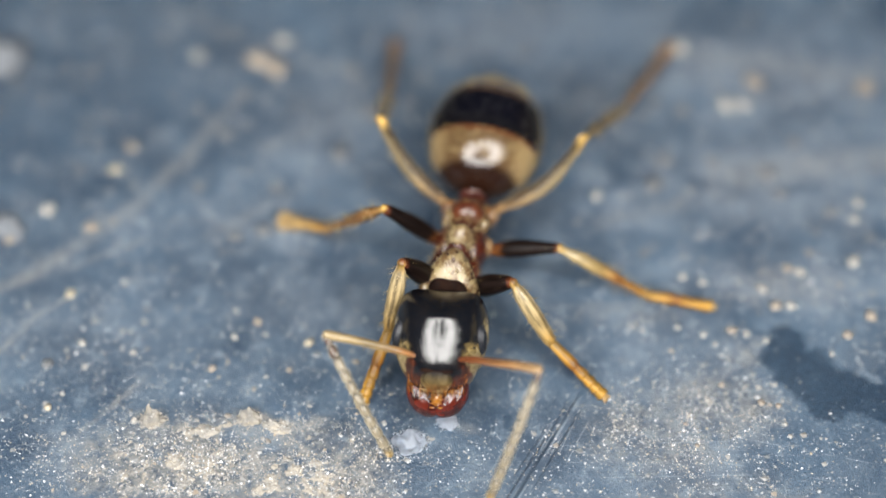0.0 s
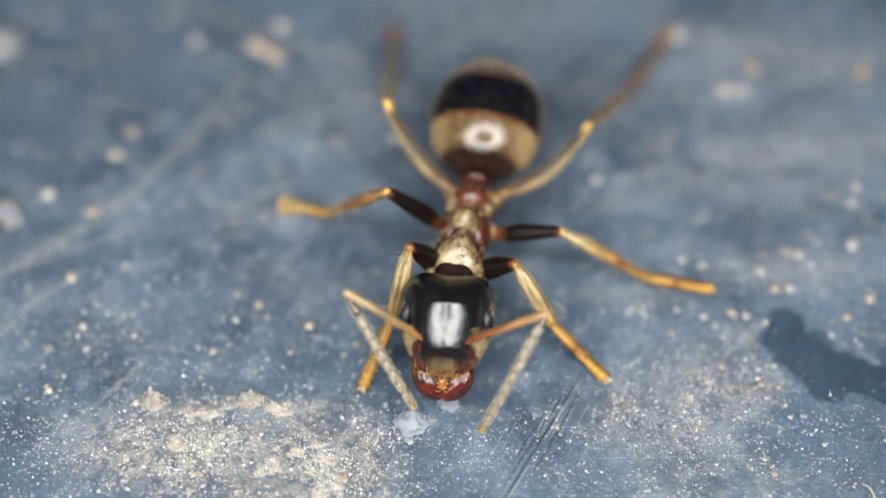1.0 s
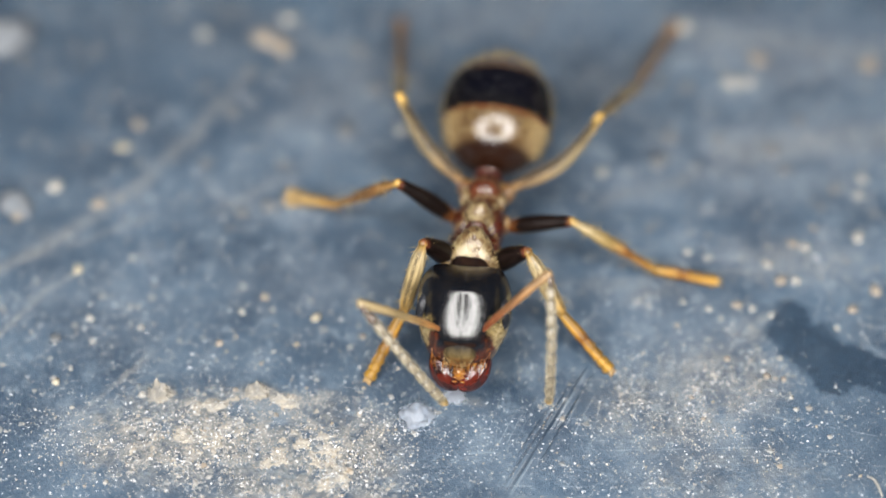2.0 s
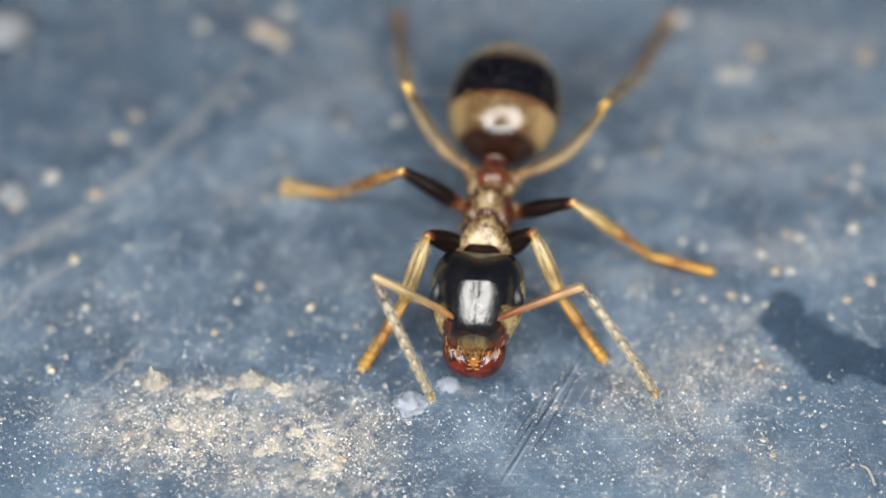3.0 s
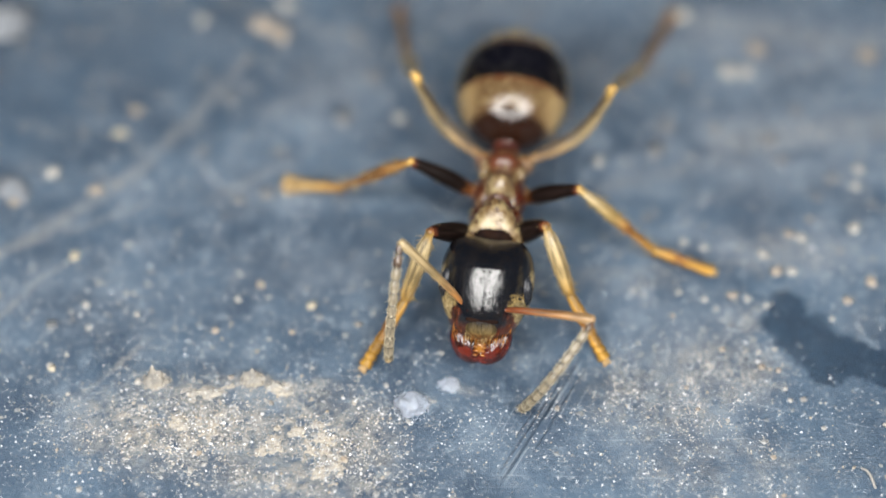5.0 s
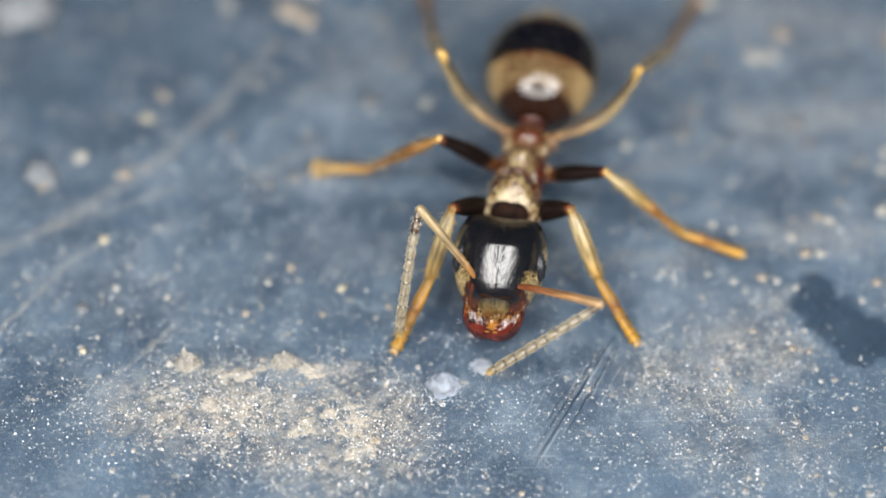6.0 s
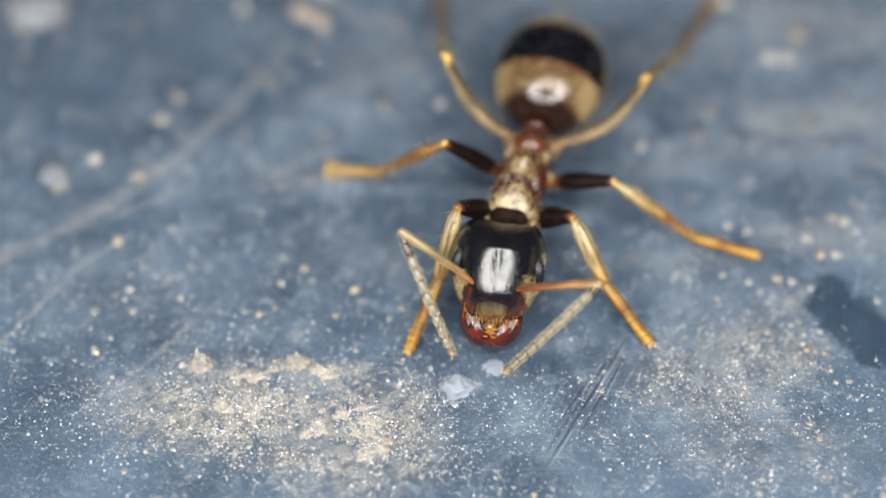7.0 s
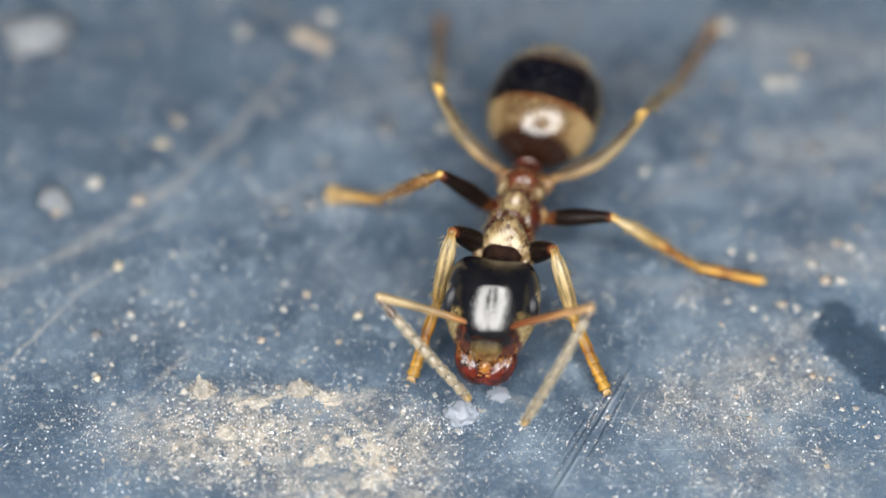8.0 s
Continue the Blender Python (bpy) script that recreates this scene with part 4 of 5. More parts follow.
def make_gaster(ant):
    """The abdomen; its own space begins at the waist and runs back along +y."""
    a, w, h, yc, zc, tilt = 0.61, 0.535, 0.475, 0.665, 0.0, 0.0

    def plate(lo, hi, grow, lip=0.0, steps=16):
        rings = []
        for i in range(steps + 1):
            p = lo + (hi - lo) * i / steps
            k = grow * (math.sin(p) ** 0.86) * (1 + (lip if i > steps - 2 else 0))
            y = -a * math.cos(p)
            rings.append([(w * k * c, yc + y, zc + tilt * y + h * k * s) for c, s in oval(44)])
        return loft(bmesh.new(), rings)

    gaster = part("gaster", plate(0.10, 1.40, 1.0), MAT["t1"], ant, "downy golden-brown first abdomen plate")
    part("tergite", plate(1.28, 2.22, 0.985), MAT["t2"], gaster, "black second abdomen plate")
    part("tergite", plate(2.12, 2.70, 0.972), MAT["t3"], gaster, "brown third abdomen plate")
    part("tergite", plate(2.60, 3.02, 0.96), MAT["t3"], gaster, "brown tail plate")
    rng = random.Random(3)
    spots = []
    for _ in range(1300):
        p, q = math.acos(rng.uniform(-0.98, 0.95)), rng.uniform(-0.5, 3.64)
        if 1.36 < p < 2.25 and math.sin(q) > 0.25:
            continue
        if p < 0.85:
            continue
        k = 0.985 * math.sin(p) ** 0.86
        y = -a * math.cos(p)
        c, s = math.cos(q), math.sin(q)
        spots.append(((w * k * c, yc + y, zc + tilt * y + h * k * s), (c * 0.8, 0.9 - math.cos(p), s * 0.8)))
    part("bristles", bristles(spots, 0.075, 0.0045), MAT["hair"], gaster)
    spots = []
    for _ in range(380):
        p, q = rng.uniform(1.42, 2.3), rng.uniform(-0.2, 3.34)
        k, c, s = 0.985 * math.sin(p) ** 0.86, math.cos(q), math.sin(q)
        spots.append(((w * k * c, yc - a * math.cos(p), zc + h * k * s), (c * 0.7, 0.9, s * 0.7)))
    part("bristles", bristles(spots, 0.05, 0.0032), MAT["dark_hair"], gaster, "short grey-brown hairs on the black plate")
    return gaster


def leg_bristles(length, radius, count, seed, low=0.15, reach=0.045, thick=0.0026, lie=0.8):
    rng = random.Random(seed)
    spots = []
    for _ in range(count):
        x, a = length * rng.uniform(low, 0.98), rng.uniform(0, 6.283)
        spots.append(((x, radius * math.cos(a), radius * math.sin(a)), (lie, math.cos(a), math.sin(a))))
    return bristles(spots, reach, thick)


def make_leg(ant, femur_length, tibia_length, tarsus_length, hind, seed, shin, stout):
    """Thigh, shin and foot, each along its own +x."""
    L = femur_length
    k, bow = (0.9, -0.20 if hind == "femur_hb" else -0.15) if hind else (stout, 0.015)
    femur = part("femur", bone([(0, 0.035, 0), (0.06 * L, 0.058, 0.0), (0.13 * L, 0.042, 0), (0.3 * L, 0.072 * k, 0.6 * bow), (0.55 * L, 0.078 * k, bow), (0.85 * L, 0.056 * k, 0.45 * bow), (0.97 * L, 0.050, 0), (1.03 * L, 0.022, -0.004)], 24, 14),
                 MAT[hind] if hind else MAT["femur"], ant, "brown hind thigh with a yellow knee" if hind else "dark brown thigh")
    part("bristles", leg_bristles(L, 0.066, 26, seed), MAT["hair"], femur)
    L, fat = tibia_length, 1.0 if hind else 1.16
    shape = [(-0.035, 0.018, 0), (0.0, 0.043, 0), (0.07 * L, 0.040, 0), (0.25 * L, 0.062, 0.004), (0.5 * L, 0.064, 0.004), (0.66 * L, 0.052, 0), (0.74 * L, 0.040, 0), (0.96 * L, 0.040, 0), (1.02 * L, 0.02, 0)]
    if not shin.endswith(("_n", "_m")):
        shape = [(-0.035, 0.018, 0), (0.0, 0.045, 0), (0.07 * L, 0.041, 0), (0.25 * L, 0.060 * fat, 0.004), (0.6 * L, 0.064 * fat, 0.004), (0.9 * L, 0.054 * fat, 0), (0.99 * L, 0.050, 0), (1.02 * L, 0.02, 0)]
    tibia = part("tibia", bone(shape, 26, 14),
                 MAT[shin], ant, "brown hind shin" if hind else "pale tan shin")
    part("bristles", leg_bristles(L, 0.062, 90, seed + 1, 0.1, 0.065, 0.0048, 0.45), MAT["hair"], tibia)
    part("spur", bone([(0.97 * L, 0.012, -0.03), (1.05 * L, 0.009, -0.055), (1.12 * L, 0.003, -0.06)], 6, 8), MAT["orange"], tibia)
    L = tarsus_length
    cuts, rows = (0, 0.46, 0.64, 0.78, 0.88, 1.0), []
    for i in range(5):
        lo, hi = cuts[i] * L, cuts[i + 1] * L
        r = (0.054, 0.053, 0.054, 0.056, 0.058)[i]
        r *= 1.0 + (0.16 * i if shin == "tibia_m" else 0.0)
        rows += [(lo, 0.045, 0), (lo + 0.3 * (hi - lo), r * 0.92, 0), (lo + 0.8 * (hi - lo), r * 1.05, 0), (hi - 0.004, r * 0.9, 0)]
    tarsus = part("tarsus", bone(rows, 60, 12), MAT["tarsus_h"] if hind else MAT["tarsus_p" if shin == "tibia_m" else "tarsus"], ant, "brown jointed foot" if hind else "amber jointed foot")
    part("bristles", leg_bristles(L, 0.034, 60, seed + 2, 0.05), MAT["hair"], tarsus)
    for s in (-1, 1):
        part("claw", sweep([(L * 0.98, s * 0.016, 0), (L + 0.035, s * 0.032, 0.008), (L + 0.06, s * 0.036, -0.018)], [0.012, 0.010, 0.003], n=8), MAT["pad"], tarsus)
    part("foot_pad", ball((L + 0.015, 0, -0.008), (0.04, 0.034, 0.024), u=10, v=6), MAT["pad"], tarsus)
    return femur, tibia, tarsus


def make_feeler(ant, seed, stem):
    L = SCAPE
    scape = part("scape", bone([(-0.03, 0.02, 0), (0.0, 0.036, 0), (0.05 * L, 0.024, 0), (0.2 * L, 0.031, 0.012), (0.6 * L, 0.037, 0.016), (0.92 * L, 0.043, 0.004), (1.0 * L, 0.036, 0), (1.02 * L, 0.015, 0)], 22, 12), MAT[stem], ant, "red-amber first joint of the antenna" if stem == "scape_r" else "tan first joint of the antenna")
    part("bristles", leg_bristles(L, 0.035, 70, seed, 0.1, 0.035, 0.0024), MAT["hair"], scape)
    beads, step = [], FLAGELLUM / BEADS
    for i in range(BEADS):
        last = i == BEADS - 1
        if i == 0:
            rows = [(-0.01, 0.014, 0), (0.1 * step, 0.022, 0), (0.7 * step, 0.030, 0), (1.0 * step, 0.026, 0)]
        elif last:
            rows = [(-0.01, 0.022, 0), (0.1 * step, 0.036, 0), (0.5 * step, 0.041, 0), (0.85 * step, 0.030, 0), (1.05 * step, 0.008, 0)]
        else:
            r = 0.037 + 0.0009 * i
            rows = [(-0.012, r * 0.6, 0), (0.10 * step, r * 0.85, 0), (0.5 * step, r * 1.06, 0), (0.88 * step, r * 0.95, 0), (1.0 * step, r * 0.55, 0)]
        bead = part("antenna_bead", bone(rows, 12, 12), MAT["bead_tip"] if last else MAT["bead_d" if i < (1 if stem == "scape_r" else 2) else "bead"], ant, "tan tip of the antenna" if last else "grey-brown antenna bead")
        part("bristles", leg_bristles(step, 0.040, 20 if i < 2 else 36, seed + i, 0.0, 0.032, 0.003, 0.8), MAT["pale_hair"], bead)
        beads.append(bead)
    return scape, beads


LEGS = {  # foot on the ground; length of the thigh, and of shin and foot; sideways swing of the knee in degrees, one for each row of the body's sway
    "front_a": ((-0.74, -1.83, 0.04), 0.81, 1.41, (8, 8, 6, 4, 4, 5, 6, 8, 9, 7, 8, 10, 11)),
    "front_b": ((1.47, -1.74, 0.04), 0.62, 1.37, (-5, -6, -4, -5, -8, -10, -8, -10, -11, -9, -8, -9, -7)),
    "mid_a": ((-1.56, 0.32, 0.04), 0.85, 1.62, (-20, -19, -19, -18, -14, -13, -15, -13, -16, -19, -18, -18, -18)),
    "mid_b": ((2.53, -0.72, 0.04), 0.78, 1.60, (4, 4, 8, 10, 10, 9, 10, 8, 10, 10, 10, 7, 7)),
    "hind_a": ((-0.50, 2.69, 0.04), 1.15, 2.37, (-34, -34, -32, -32, -30, -29, -30, -30, -30, -30, -30, -30, -32)),
    "hind_b": ((2.37, 2.65, 0.04), 1.21, 2.61, (32, 32, 35, 34, 34, 31, 32, 30, 32, 34, 34, 36, 36)),
}


def swung(reach, degrees):
    """Way from the line hip-foot to the knee: up, leaned sideways."""
    n = reach.normalized()
    up = (Vector((0, 0, 1)) - n * n.z).normalized()
    a = radians(degrees)
    return up * math.cos(a) + n.cross(up) * math.sin(a)


def glide(rows, t):
    """Numbers between the rows at t seconds."""
    rows = np.array(rows, float)
    s, v = rows[:, 0], rows[:, 1:]
    slope = np.gradient(v, s, axis=0)
    k = int(np.clip(np.searchsorted(s, t, "right") - 1, 0, len(s) - 2))
    h = s[k + 1] - s[k]
    w = (t - s[k]) / h
    if h > 1.0:  # a long wait is crossed without swinging out
        w = w * w * (3 - 2 * w)
        return v[k] * (1 - w) + v[k + 1] * w
    return (2 * w**3 - 3 * w**2 + 1) * v[k] + (w**3 - 2 * w**2 + w) * h * slope[k] + (3 * w**2 - 2 * w**3) * v[k + 1] + (w**3 - w**2) * h * slope[k + 1]


def along(p, q, up=(0, 0, 1)):
    """Pose, in the ant's space, of a limb that begins at p and points to q (millimetres)."""
    p, q = Vector(p), Vector(q)
    x = (q - p).normalized()
    y = Vector(up).cross(x).normalized()
    z = x.cross(y)
    m = Matrix((x, y, z)).transposed().to_4x4()
    m.translation = (p - Vector(ROOT)) * MM
    return m


def knee_at(hip, foot, upper, lower, pole):
    """Where two bones of fixed length meet."""
    d = foot - hip
    reach = min(max(d.length, 0.001), (upper + lower) * 0.999)
    n = d.normalized()
    a = (upper**2 - lower**2 + reach**2) / (2 * reach)
    side = pole - n * pole.dot(n)
    return hip + n * a + side.normalized() * math.sqrt(max(upper**2 - a * a, 0.0))


def thorax_pose(row, top):
    """Turn and place of the thorax, from the waist and the top of the head."""
    px, py = row[0], row[1]
    turn = math.atan2(top[0] - px, -(top[1] - py))
    m = Matrix.Rotation(turn, 4, "Z")
    m.translation = Vector((px, py, 0)) - m.to_3x3() @ Vector((0.0, 0.62, 0))
    return m


def head_pose(row):
    top, tip = Vector(row[:3]), Vector(row[3:])
    z = (top - tip).normalized()
    x = Vector((math.cos(radians(-5)), math.sin(radians(-5)), 0))
    x = (x - z * x.dot(z)).normalized()
    m = Matrix((x, z.cross(x), z)).transposed().to_4x4()
    m.translation = top
    return m


def in_ant(m):
    """A pose in millimetres of the world, turned into metres of the ant's space."""
    out = m.copy()
    out.translation = (m.translation - Vector(ROOT)) * MM
    return out


def beads_along(elbow, tip, length, count, bend_up):
    """Joints of a chain of given length that bends evenly from elbow to about the tip."""
    chord = (tip - elbow)
    c = min(chord.length, length * 0.999)
    ratio = c / length
    lo, hi = 1e-4, 3.0  # half the opening angle of the arc
    for _ in range(40):
        mid = (lo + hi) / 2
        lo, hi = (mid, hi) if math.sin(mid) / mid > ratio else (lo, mid)
    x = chord.normalized()
    up = Vector(bend_up)
    up = (up - x * up.dot(x)).normalized()
    r = length / (2 * lo)
    out = []
    for i in range(count + 1):
        a = lo * (2 * i / count - 1)
        out.append(elbow + x * (r * math.sin(a) + c / 2) + up * (r * (math.cos(a) - math.cos(lo))))
    return out


def make_ant():
    ant = new("ant")
    ant.matrix_basis = pose(ROOT[0] * MM, ROOT[1] * MM, 0)
    tagged(ant, "dark brown ant with amber legs feeding on a crumb", "ant")
    return ant


def motions():
    """The ant sways on its six feet, nods, and sweeps its antennae."""
    body = [  # seconds; petiole x, y; band on the abdomen x, y; lift of the abdomen in degrees
        (0, 0.284, 0.148, 0.405, 0.760, 12),
        (0.5, 0.281, 0.129, 0.376, 0.737, 13),
        (1, 0.308, 0.123, 0.416, 0.738, 15),
        (1.5, 0.333, 0.108, 0.417, 0.722, 17),
        (3, 0.485, 0.143, 0.581, 0.764, 12),
        (3.5, 0.555, 0.192, 0.625, 0.808, 12),
        (4, 0.556, 0.300, 0.640, 0.923, 12),
        (5.5, 0.583, 0.330, 0.651, 0.951, 7),
        (6, 0.552, 0.408, 0.657, 1.039, 6),
        (6.5, 0.484, 0.358, 0.596, 0.984, 6),
        (7, 0.448, 0.338, 0.600, 0.964, 8),
        (7.5, 0.357, 0.258, 0.530, 0.876, 13),
        (8, 0.341, 0.203, 0.503, 0.820, 13),
    ]
    nod = [  # seconds; top of the head; tip of the mouth
        (0, 0.005, -1.239, 0.980, -0.046, -1.947, 0.070),
        (0.5, -0.039, -1.215, 0.980, -0.101, -1.988, 0.126),
        (1, 0.054, -1.268, 0.980, -0.012, -1.948, 0.050),
        (1.5, 0.091, -1.254, 0.980, 0.021, -1.992, 0.096),
        (3, 0.331, -1.233, 0.980, 0.283, -1.903, 0.050),
        (3.5, 0.362, -1.149, 0.980, 0.368, -1.883, 0.090),
        (4, 0.430, -1.144, 0.980, 0.461, -1.777, 0.050),
        (5.5, 0.406, -1.055, 0.980, 0.269, -1.672, 0.050),
        (6, 0.254, -1.031, 0.980, 0.138, -1.676, 0.050),
        (6.5, 0.183, -1.060, 0.980, 0.076, -1.792, 0.095),
        (7, 0.126, -1.077, 0.980, 0.000, -1.761, 0.059),
        (7.5, 0.040, -1.151, 0.980, -0.035, -1.844, 0.061),
        (8, 0.018, -1.210, 0.980, -0.093, -1.905, 0.066),
    ]
    feeler_a = [  # seconds; elbow; tip
        (0, -1.03, -1.81, 1.11, -0.46, -2.47, 0.17),
        (0.1, -1.03, -1.84, 1.14, -0.42, -2.42, 0.18),
        (0.2, -1.01, -1.86, 1.23, -0.43, -2.41, 0.23),
        (0.3, -0.99, -1.73, 1.29, -0.42, -2.24, 0.26),
        (0.4, -0.98, -1.76, 1.32, -0.31, -2.21, 0.33),
        (0.5, -0.94, -1.77, 1.42, -0.29, -2.35, 0.48),
        (0.6, -0.93, -1.71, 1.38, -0.29, -2.25, 0.41),
        (0.8, -0.91, -1.77, 1.34, -0.27, -2.24, 0.34),
        (1, -0.86, -1.71, 1.31, -0.26, -2.27, 0.33),
        (1.2, -0.83, -1.73, 1.37, -0.29, -2.27, 0.34),
        (1.4, -0.88, -1.86, 1.30, -0.21, -2.35, 0.33),
        (1.5, -0.83, -1.79, 1.36, -0.25, -2.35, 0.38),
        (1.7, -0.83, -1.93, 1.31, -0.04, -2.36, 0.40),
    ]
    feeler_a += [
        (2.8, -0.57, -1.87, 1.37, 0.00, -2.31, 0.32),
        (3, -0.60, -1.73, 1.28, -0.09, -2.36, 0.29),
        (3.2, -0.60, -1.81, 1.28, 0.09, -2.42, 0.39),
        (3.5, -0.54, -1.71, 1.34, 0.11, -2.36, 0.45),
        (3.7, -0.53, -1.69, 1.27, 0.16, -2.21, 0.32),
        (4, -0.39, -1.60, 1.32, 0.16, -2.17, 0.32),
        (4.2, -0.34, -1.60, 1.39, 0.09, -2.15, 0.32),
    ]
    feeler_a += [
        (5.3, -0.39, -1.40, 1.39, -0.65, -1.85, 0.22),
        (5.5, -0.35, -1.13, 1.27, -0.67, -1.66, 0.15),
        (5.8, -0.48, -1.07, 1.23, -0.68, -1.73, 0.16),
        (6, -0.52, -1.24, 1.37, -0.71, -1.83, 0.25),
        (6.2, -0.62, -1.26, 1.33, -0.92, -1.87, 0.24),
        (6.4, -0.76, -1.56, 1.32, -0.67, -2.21, 0.22),
        (6.5, -0.79, -1.56, 1.31, -0.64, -2.30, 0.27),
        (6.7, -0.75, -1.60, 1.40, -0.48, -2.27, 0.34),
        (7, -0.79, -1.48, 1.35, -0.32, -2.09, 0.33),
        (7.2, -0.88, -1.61, 1.29, -0.43, -2.26, 0.28),
        (7.5, -1.01, -1.75, 1.09, -0.35, -2.32, 0.15),
        (7.7, -1.00, -1.70, 1.15, -0.34, -2.27, 0.22),
        (7.9, -1.03, -1.81, 1.14, -0.23, -2.23, 0.23),
        (8, -1.04, -1.74, 1.13, -0.22, -2.25, 0.28),
    ]
    feeler_b = [  # seconds; elbow; tip
        (0, 0.83, -2.23, 1.18, 0.40, -2.93, 0.19),
        (0.1, 0.85, -2.20, 1.14, 0.47, -2.80, 0.08),
        (0.2, 0.83, -2.15, 1.23, 0.53, -2.80, 0.17),
        (0.3, 0.82, -2.10, 1.27, 0.31, -2.76, 0.30),
        (0.4, 0.83, -2.10, 1.24, 0.22, -2.66, 0.26),
        (0.5, 0.85, -2.02, 1.22, 0.19, -2.65, 0.32),
        (0.6, 0.86, -1.96, 1.25, 0.12, -2.39, 0.30),
        (0.8, 0.90, -1.87, 1.24, 0.20, -2.45, 0.34),
        (1, 0.88, -1.94, 1.31, 0.31, -2.50, 0.30),
        (1.2, 0.87, -1.96, 1.35, 0.70, -2.56, 0.24),
        (1.4, 0.91, -1.99, 1.32, 0.78, -2.63, 0.22),
        (1.5, 0.94, -1.94, 1.31, 0.74, -2.65, 0.26),
        (1.7, 0.78, -1.68, 1.49, 0.66, -2.32, 0.39),
    ]
    feeler_b += [
        (2.8, 1.19, -1.72, 1.18, 1.83, -2.36, 0.28),
        (3, 1.21, -1.78, 1.20, 1.91, -2.31, 0.27),
        (3.2, 1.23, -1.85, 1.24, 1.85, -2.59, 0.40),
        (3.5, 1.25, -1.70, 1.29, 1.78, -2.40, 0.36),
        (3.7, 1.19, -1.67, 1.39, 1.64, -2.26, 0.34),
        (4, 1.37, -1.50, 1.03, 1.76, -2.29, 0.11),
        (4.2, 1.34, -1.44, 1.06, 1.91, -2.12, 0.14),
    ]
    feeler_b += [
        (5.3, 1.22, -2.08, 0.99, 0.41, -2.35, 0.06),
        (5.5, 1.27, -1.90, 1.03, 0.43, -2.27, 0.14),
        (5.8, 1.09, -1.97, 1.17, 0.22, -2.19, 0.26),
        (6, 1.06, -2.04, 1.04, 0.09, -2.23, 0.23),
        (6.2, 0.90, -2.20, 1.15, 0.01, -2.56, 0.30),
        (6.4, 0.86, -2.29, 1.09, 0.11, -2.69, 0.13),
        (6.5, 0.87, -2.28, 1.08, 0.12, -2.76, 0.16),
        (6.7, 0.93, -2.17, 1.08, 0.07, -2.55, 0.21),
        (7, 0.95, -1.94, 1.21, 0.13, -2.23, 0.26),
        (7.2, 0.93, -1.97, 1.18, 0.12, -2.22, 0.23),
        (7.5, 0.91, -1.92, 1.21, 0.23, -2.41, 0.24),
        (7.7, 0.83, -2.03, 1.28, 0.41, -2.59, 0.21),
        (7.9, 0.82, -2.07, 1.26, 0.26, -2.61, 0.24),
        (8, 0.81, -1.99, 1.31, 0.24, -2.52, 0.29),
    ]
    ant = make_ant()
    head, thorax, gaster = make_head(ant), make_thorax(ant), make_gaster(ant)
    feelers = [make_feeler(ant, 20, "scape"), make_feeler(ant, 60, "scape_r")]
    times = [i / 10 for i in range(81)]
    legs = {}
    for n, (name, (foot, upper, lower, swing)) in enumerate(LEGS.items()):
        foot = Vector(foot)
        shin, sole = {"mid_a": (0.64 * lower, 0.38 * lower), "mid_b": (0.64 * lower, 0.385 * lower), "front_a": (0.52 * lower, 0.51 * lower), "front_b": (0.52 * lower, 0.50 * lower)}.get(name, (0.505 * lower, 0.505 * lower))
        legs[name] = (make_leg(ant, upper, shin, sole, {"hind_a": "femur_h", "hind_b": "femur_hb"}.get(name), 100 + 10 * n, {"h": "tibia_h", "f": "tibia", "m": "tibia_m" if name == "mid_a" else "tibia_n"}[name[0]], 1.3 if name[0] == "f" else 1.08), foot, upper, lower, shin, sole, swing)
    step = [(0.0, 1.47, -1.74, 0.04), (7.15, 1.47, -1.74, 0.04), (7.22, 1.3, -1.82, 0.14), (7.3, 1.06, -1.93, 0.05), (7.4, 1.01, -1.97, 0.04), (8.0, 1.01, -1.97, 0.04)]
    keys = {}
    for t in times:
        top, row = glide(nod, t), glide(body, t)
        skull, chest = head_pose(top), thorax_pose(row, top)
        keys.setdefault(head, []).append((t, in_ant(skull)))
        keys.setdefault(thorax, []).append((t, in_ant(chest)))
        turn = Matrix.Rotation(math.atan2(-(row[2] - row[0]), row[3] - row[1]), 4, "Z")
        turn = turn @ Matrix.Rotation(radians(row[4]), 4, "X")
        turn.translation = Vector((row[0], row[1], 0.57))
        keys.setdefault(gaster, []).append((t, in_ant(turn)))
        for name, (bones, foot, upper, lower, shin, sole, swing) in legs.items():
            if name == "front_b":
                foot = Vector([np.interp(t, [r[0] for r in step], [r[i] for r in step]) for i in (1, 2, 3)])
            hip = chest @ Vector(COXA[name])
            knee = knee_at(hip, foot, upper, lower, swung(foot - hip, np.interp(t, [r[0] for r in body], swing)))
            ankle = knee_at(knee, foot, shin, sole, Vector((0, 0, -1)))
            for b, p, q in zip(bones, (hip, knee, ankle), (knee, ankle, foot)):
                keys.setdefault(b, []).append((t, along(p, q)))
        for (scape, beads), rows, s in zip(feelers, (feeler_a, feeler_b), (-1, 1)):
            v = glide(rows, t)
            base = skull @ Vector((s * 0.17, -0.42, -0.495))
            elbow = base + (Vector(v[:3]) - base).normalized() * SCAPE
            keys.setdefault(scape, []).append((t, along(base, elbow)))
            joints = beads_along(elbow, Vector(v[3:]), FLAGELLUM, BEADS, (s * 0.08, -0.62, 0.79))
            for bead, p, q in zip(beads, joints, joints[1:]):
                keys.setdefault(bead, []).append((t, along(p, q)))
    for thing, rows in keys.items():
        walk(thing, rows)


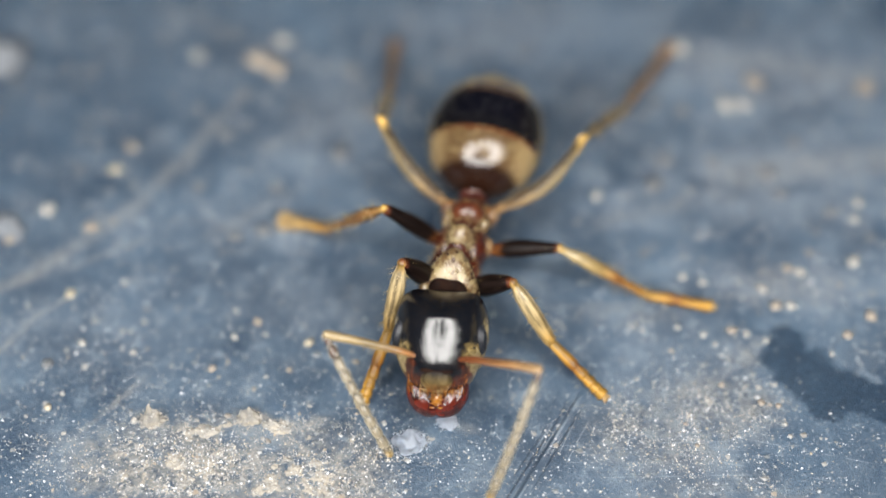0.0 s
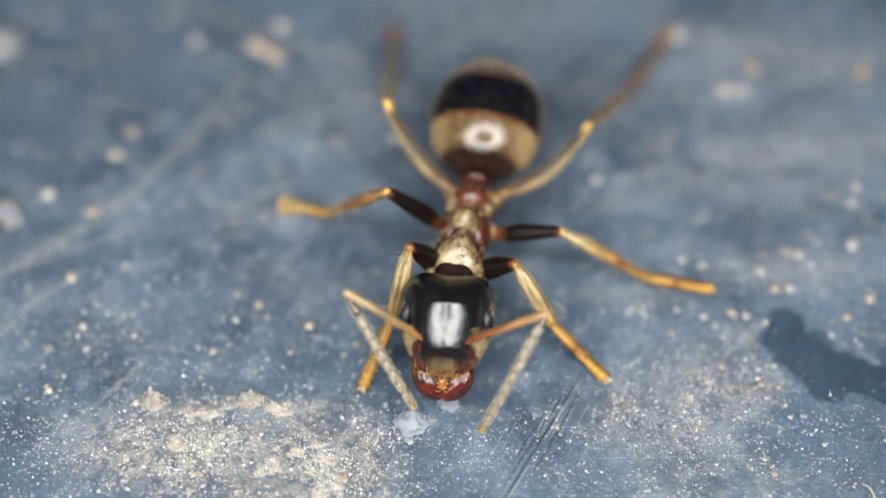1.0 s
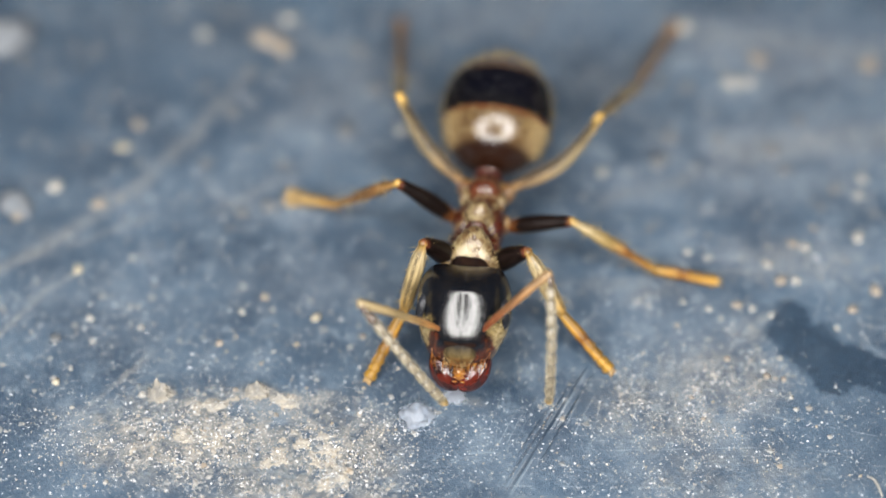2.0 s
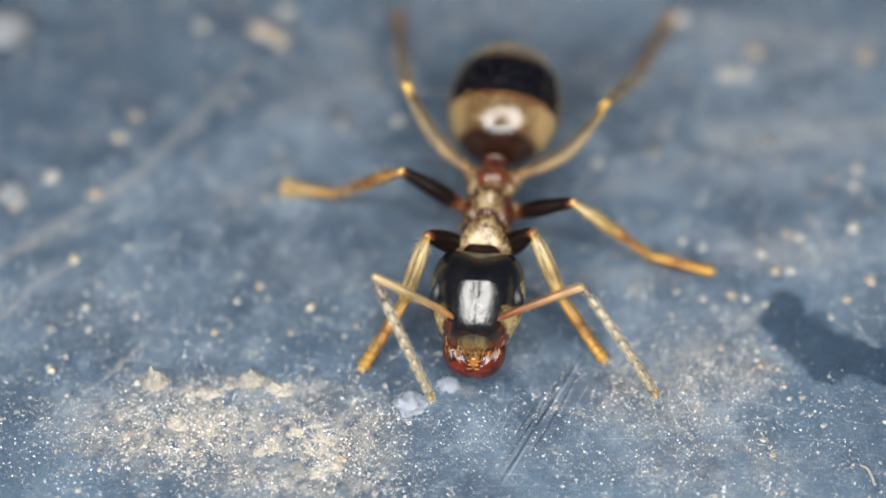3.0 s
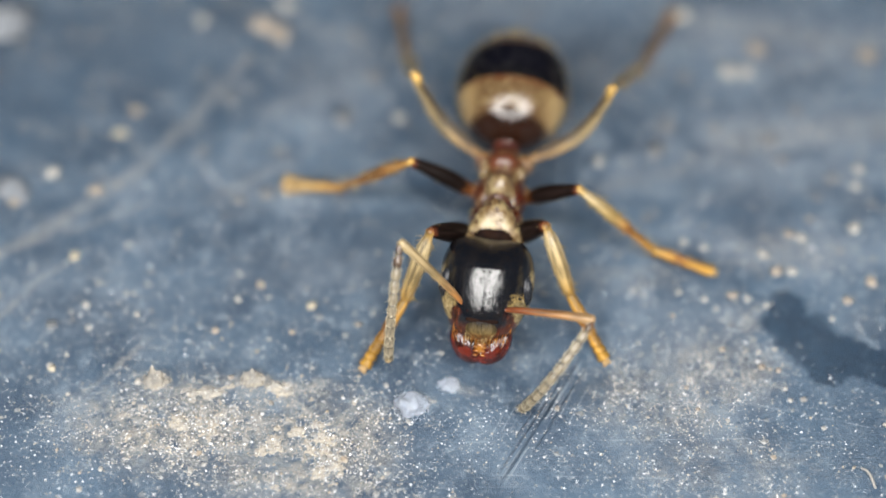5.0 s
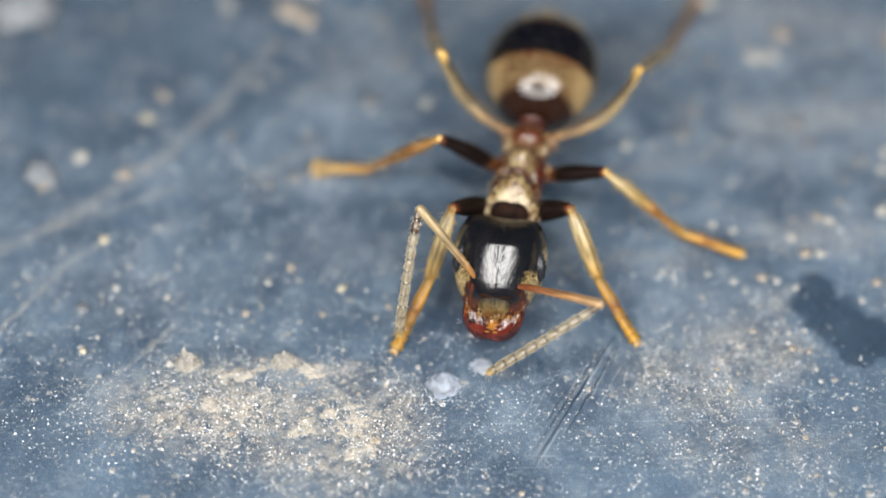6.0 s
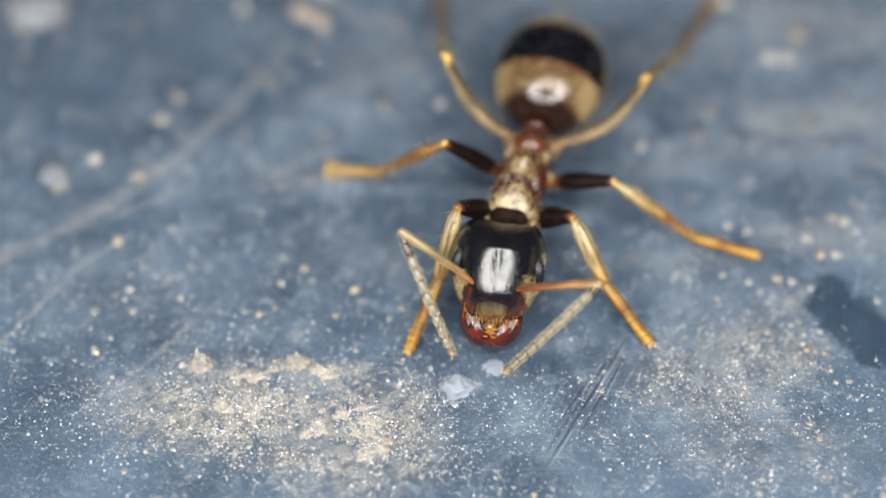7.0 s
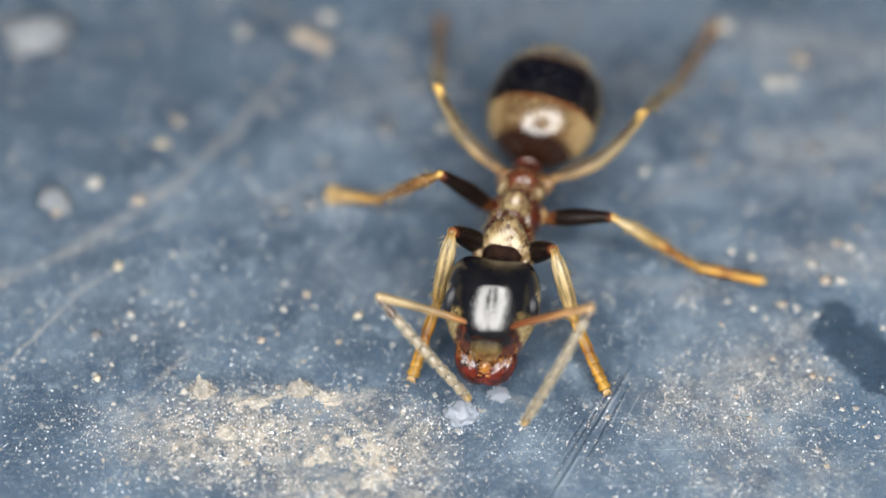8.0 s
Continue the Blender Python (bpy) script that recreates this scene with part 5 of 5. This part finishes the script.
make_ground()
make_ring_lamp()
make_crumbs()
make_fibre()
make_specks()
make_dust_patch()
grains("fine_grit", "fine pale grit scattered over the blue sheet", 52000, (0.003, 0.0095), 2.0, 0.12, 0.75, 1.2, MAT["grit"])
grains("dust_heap", "cream dust gathered in loose patches", 30000, (0.004, 0.012), 2.0, 0.004, 0.9, 1.5, MAT["dust"], 0.5)
grains("coarse_grit", "coarser sandy grit on the sheet", 2400, (0.008, 0.022), 2.2, 0.12, 0.26, 1.0, MAT["grit"])
grains("bright_grit", "bright glassy grit glinting on the sheet", 6800, (0.004, 0.012), 2.0, 0.10, 0.12, 2.2, MAT["spark"], 0.8, 1.6)
grains("loose_flakes", "dull pale dust flakes scattered over the sheet", 1900, (0.011, 0.042), 2.6, 0.18, 0.12, 1.6, MAT["flake"], 0.3)
motions()
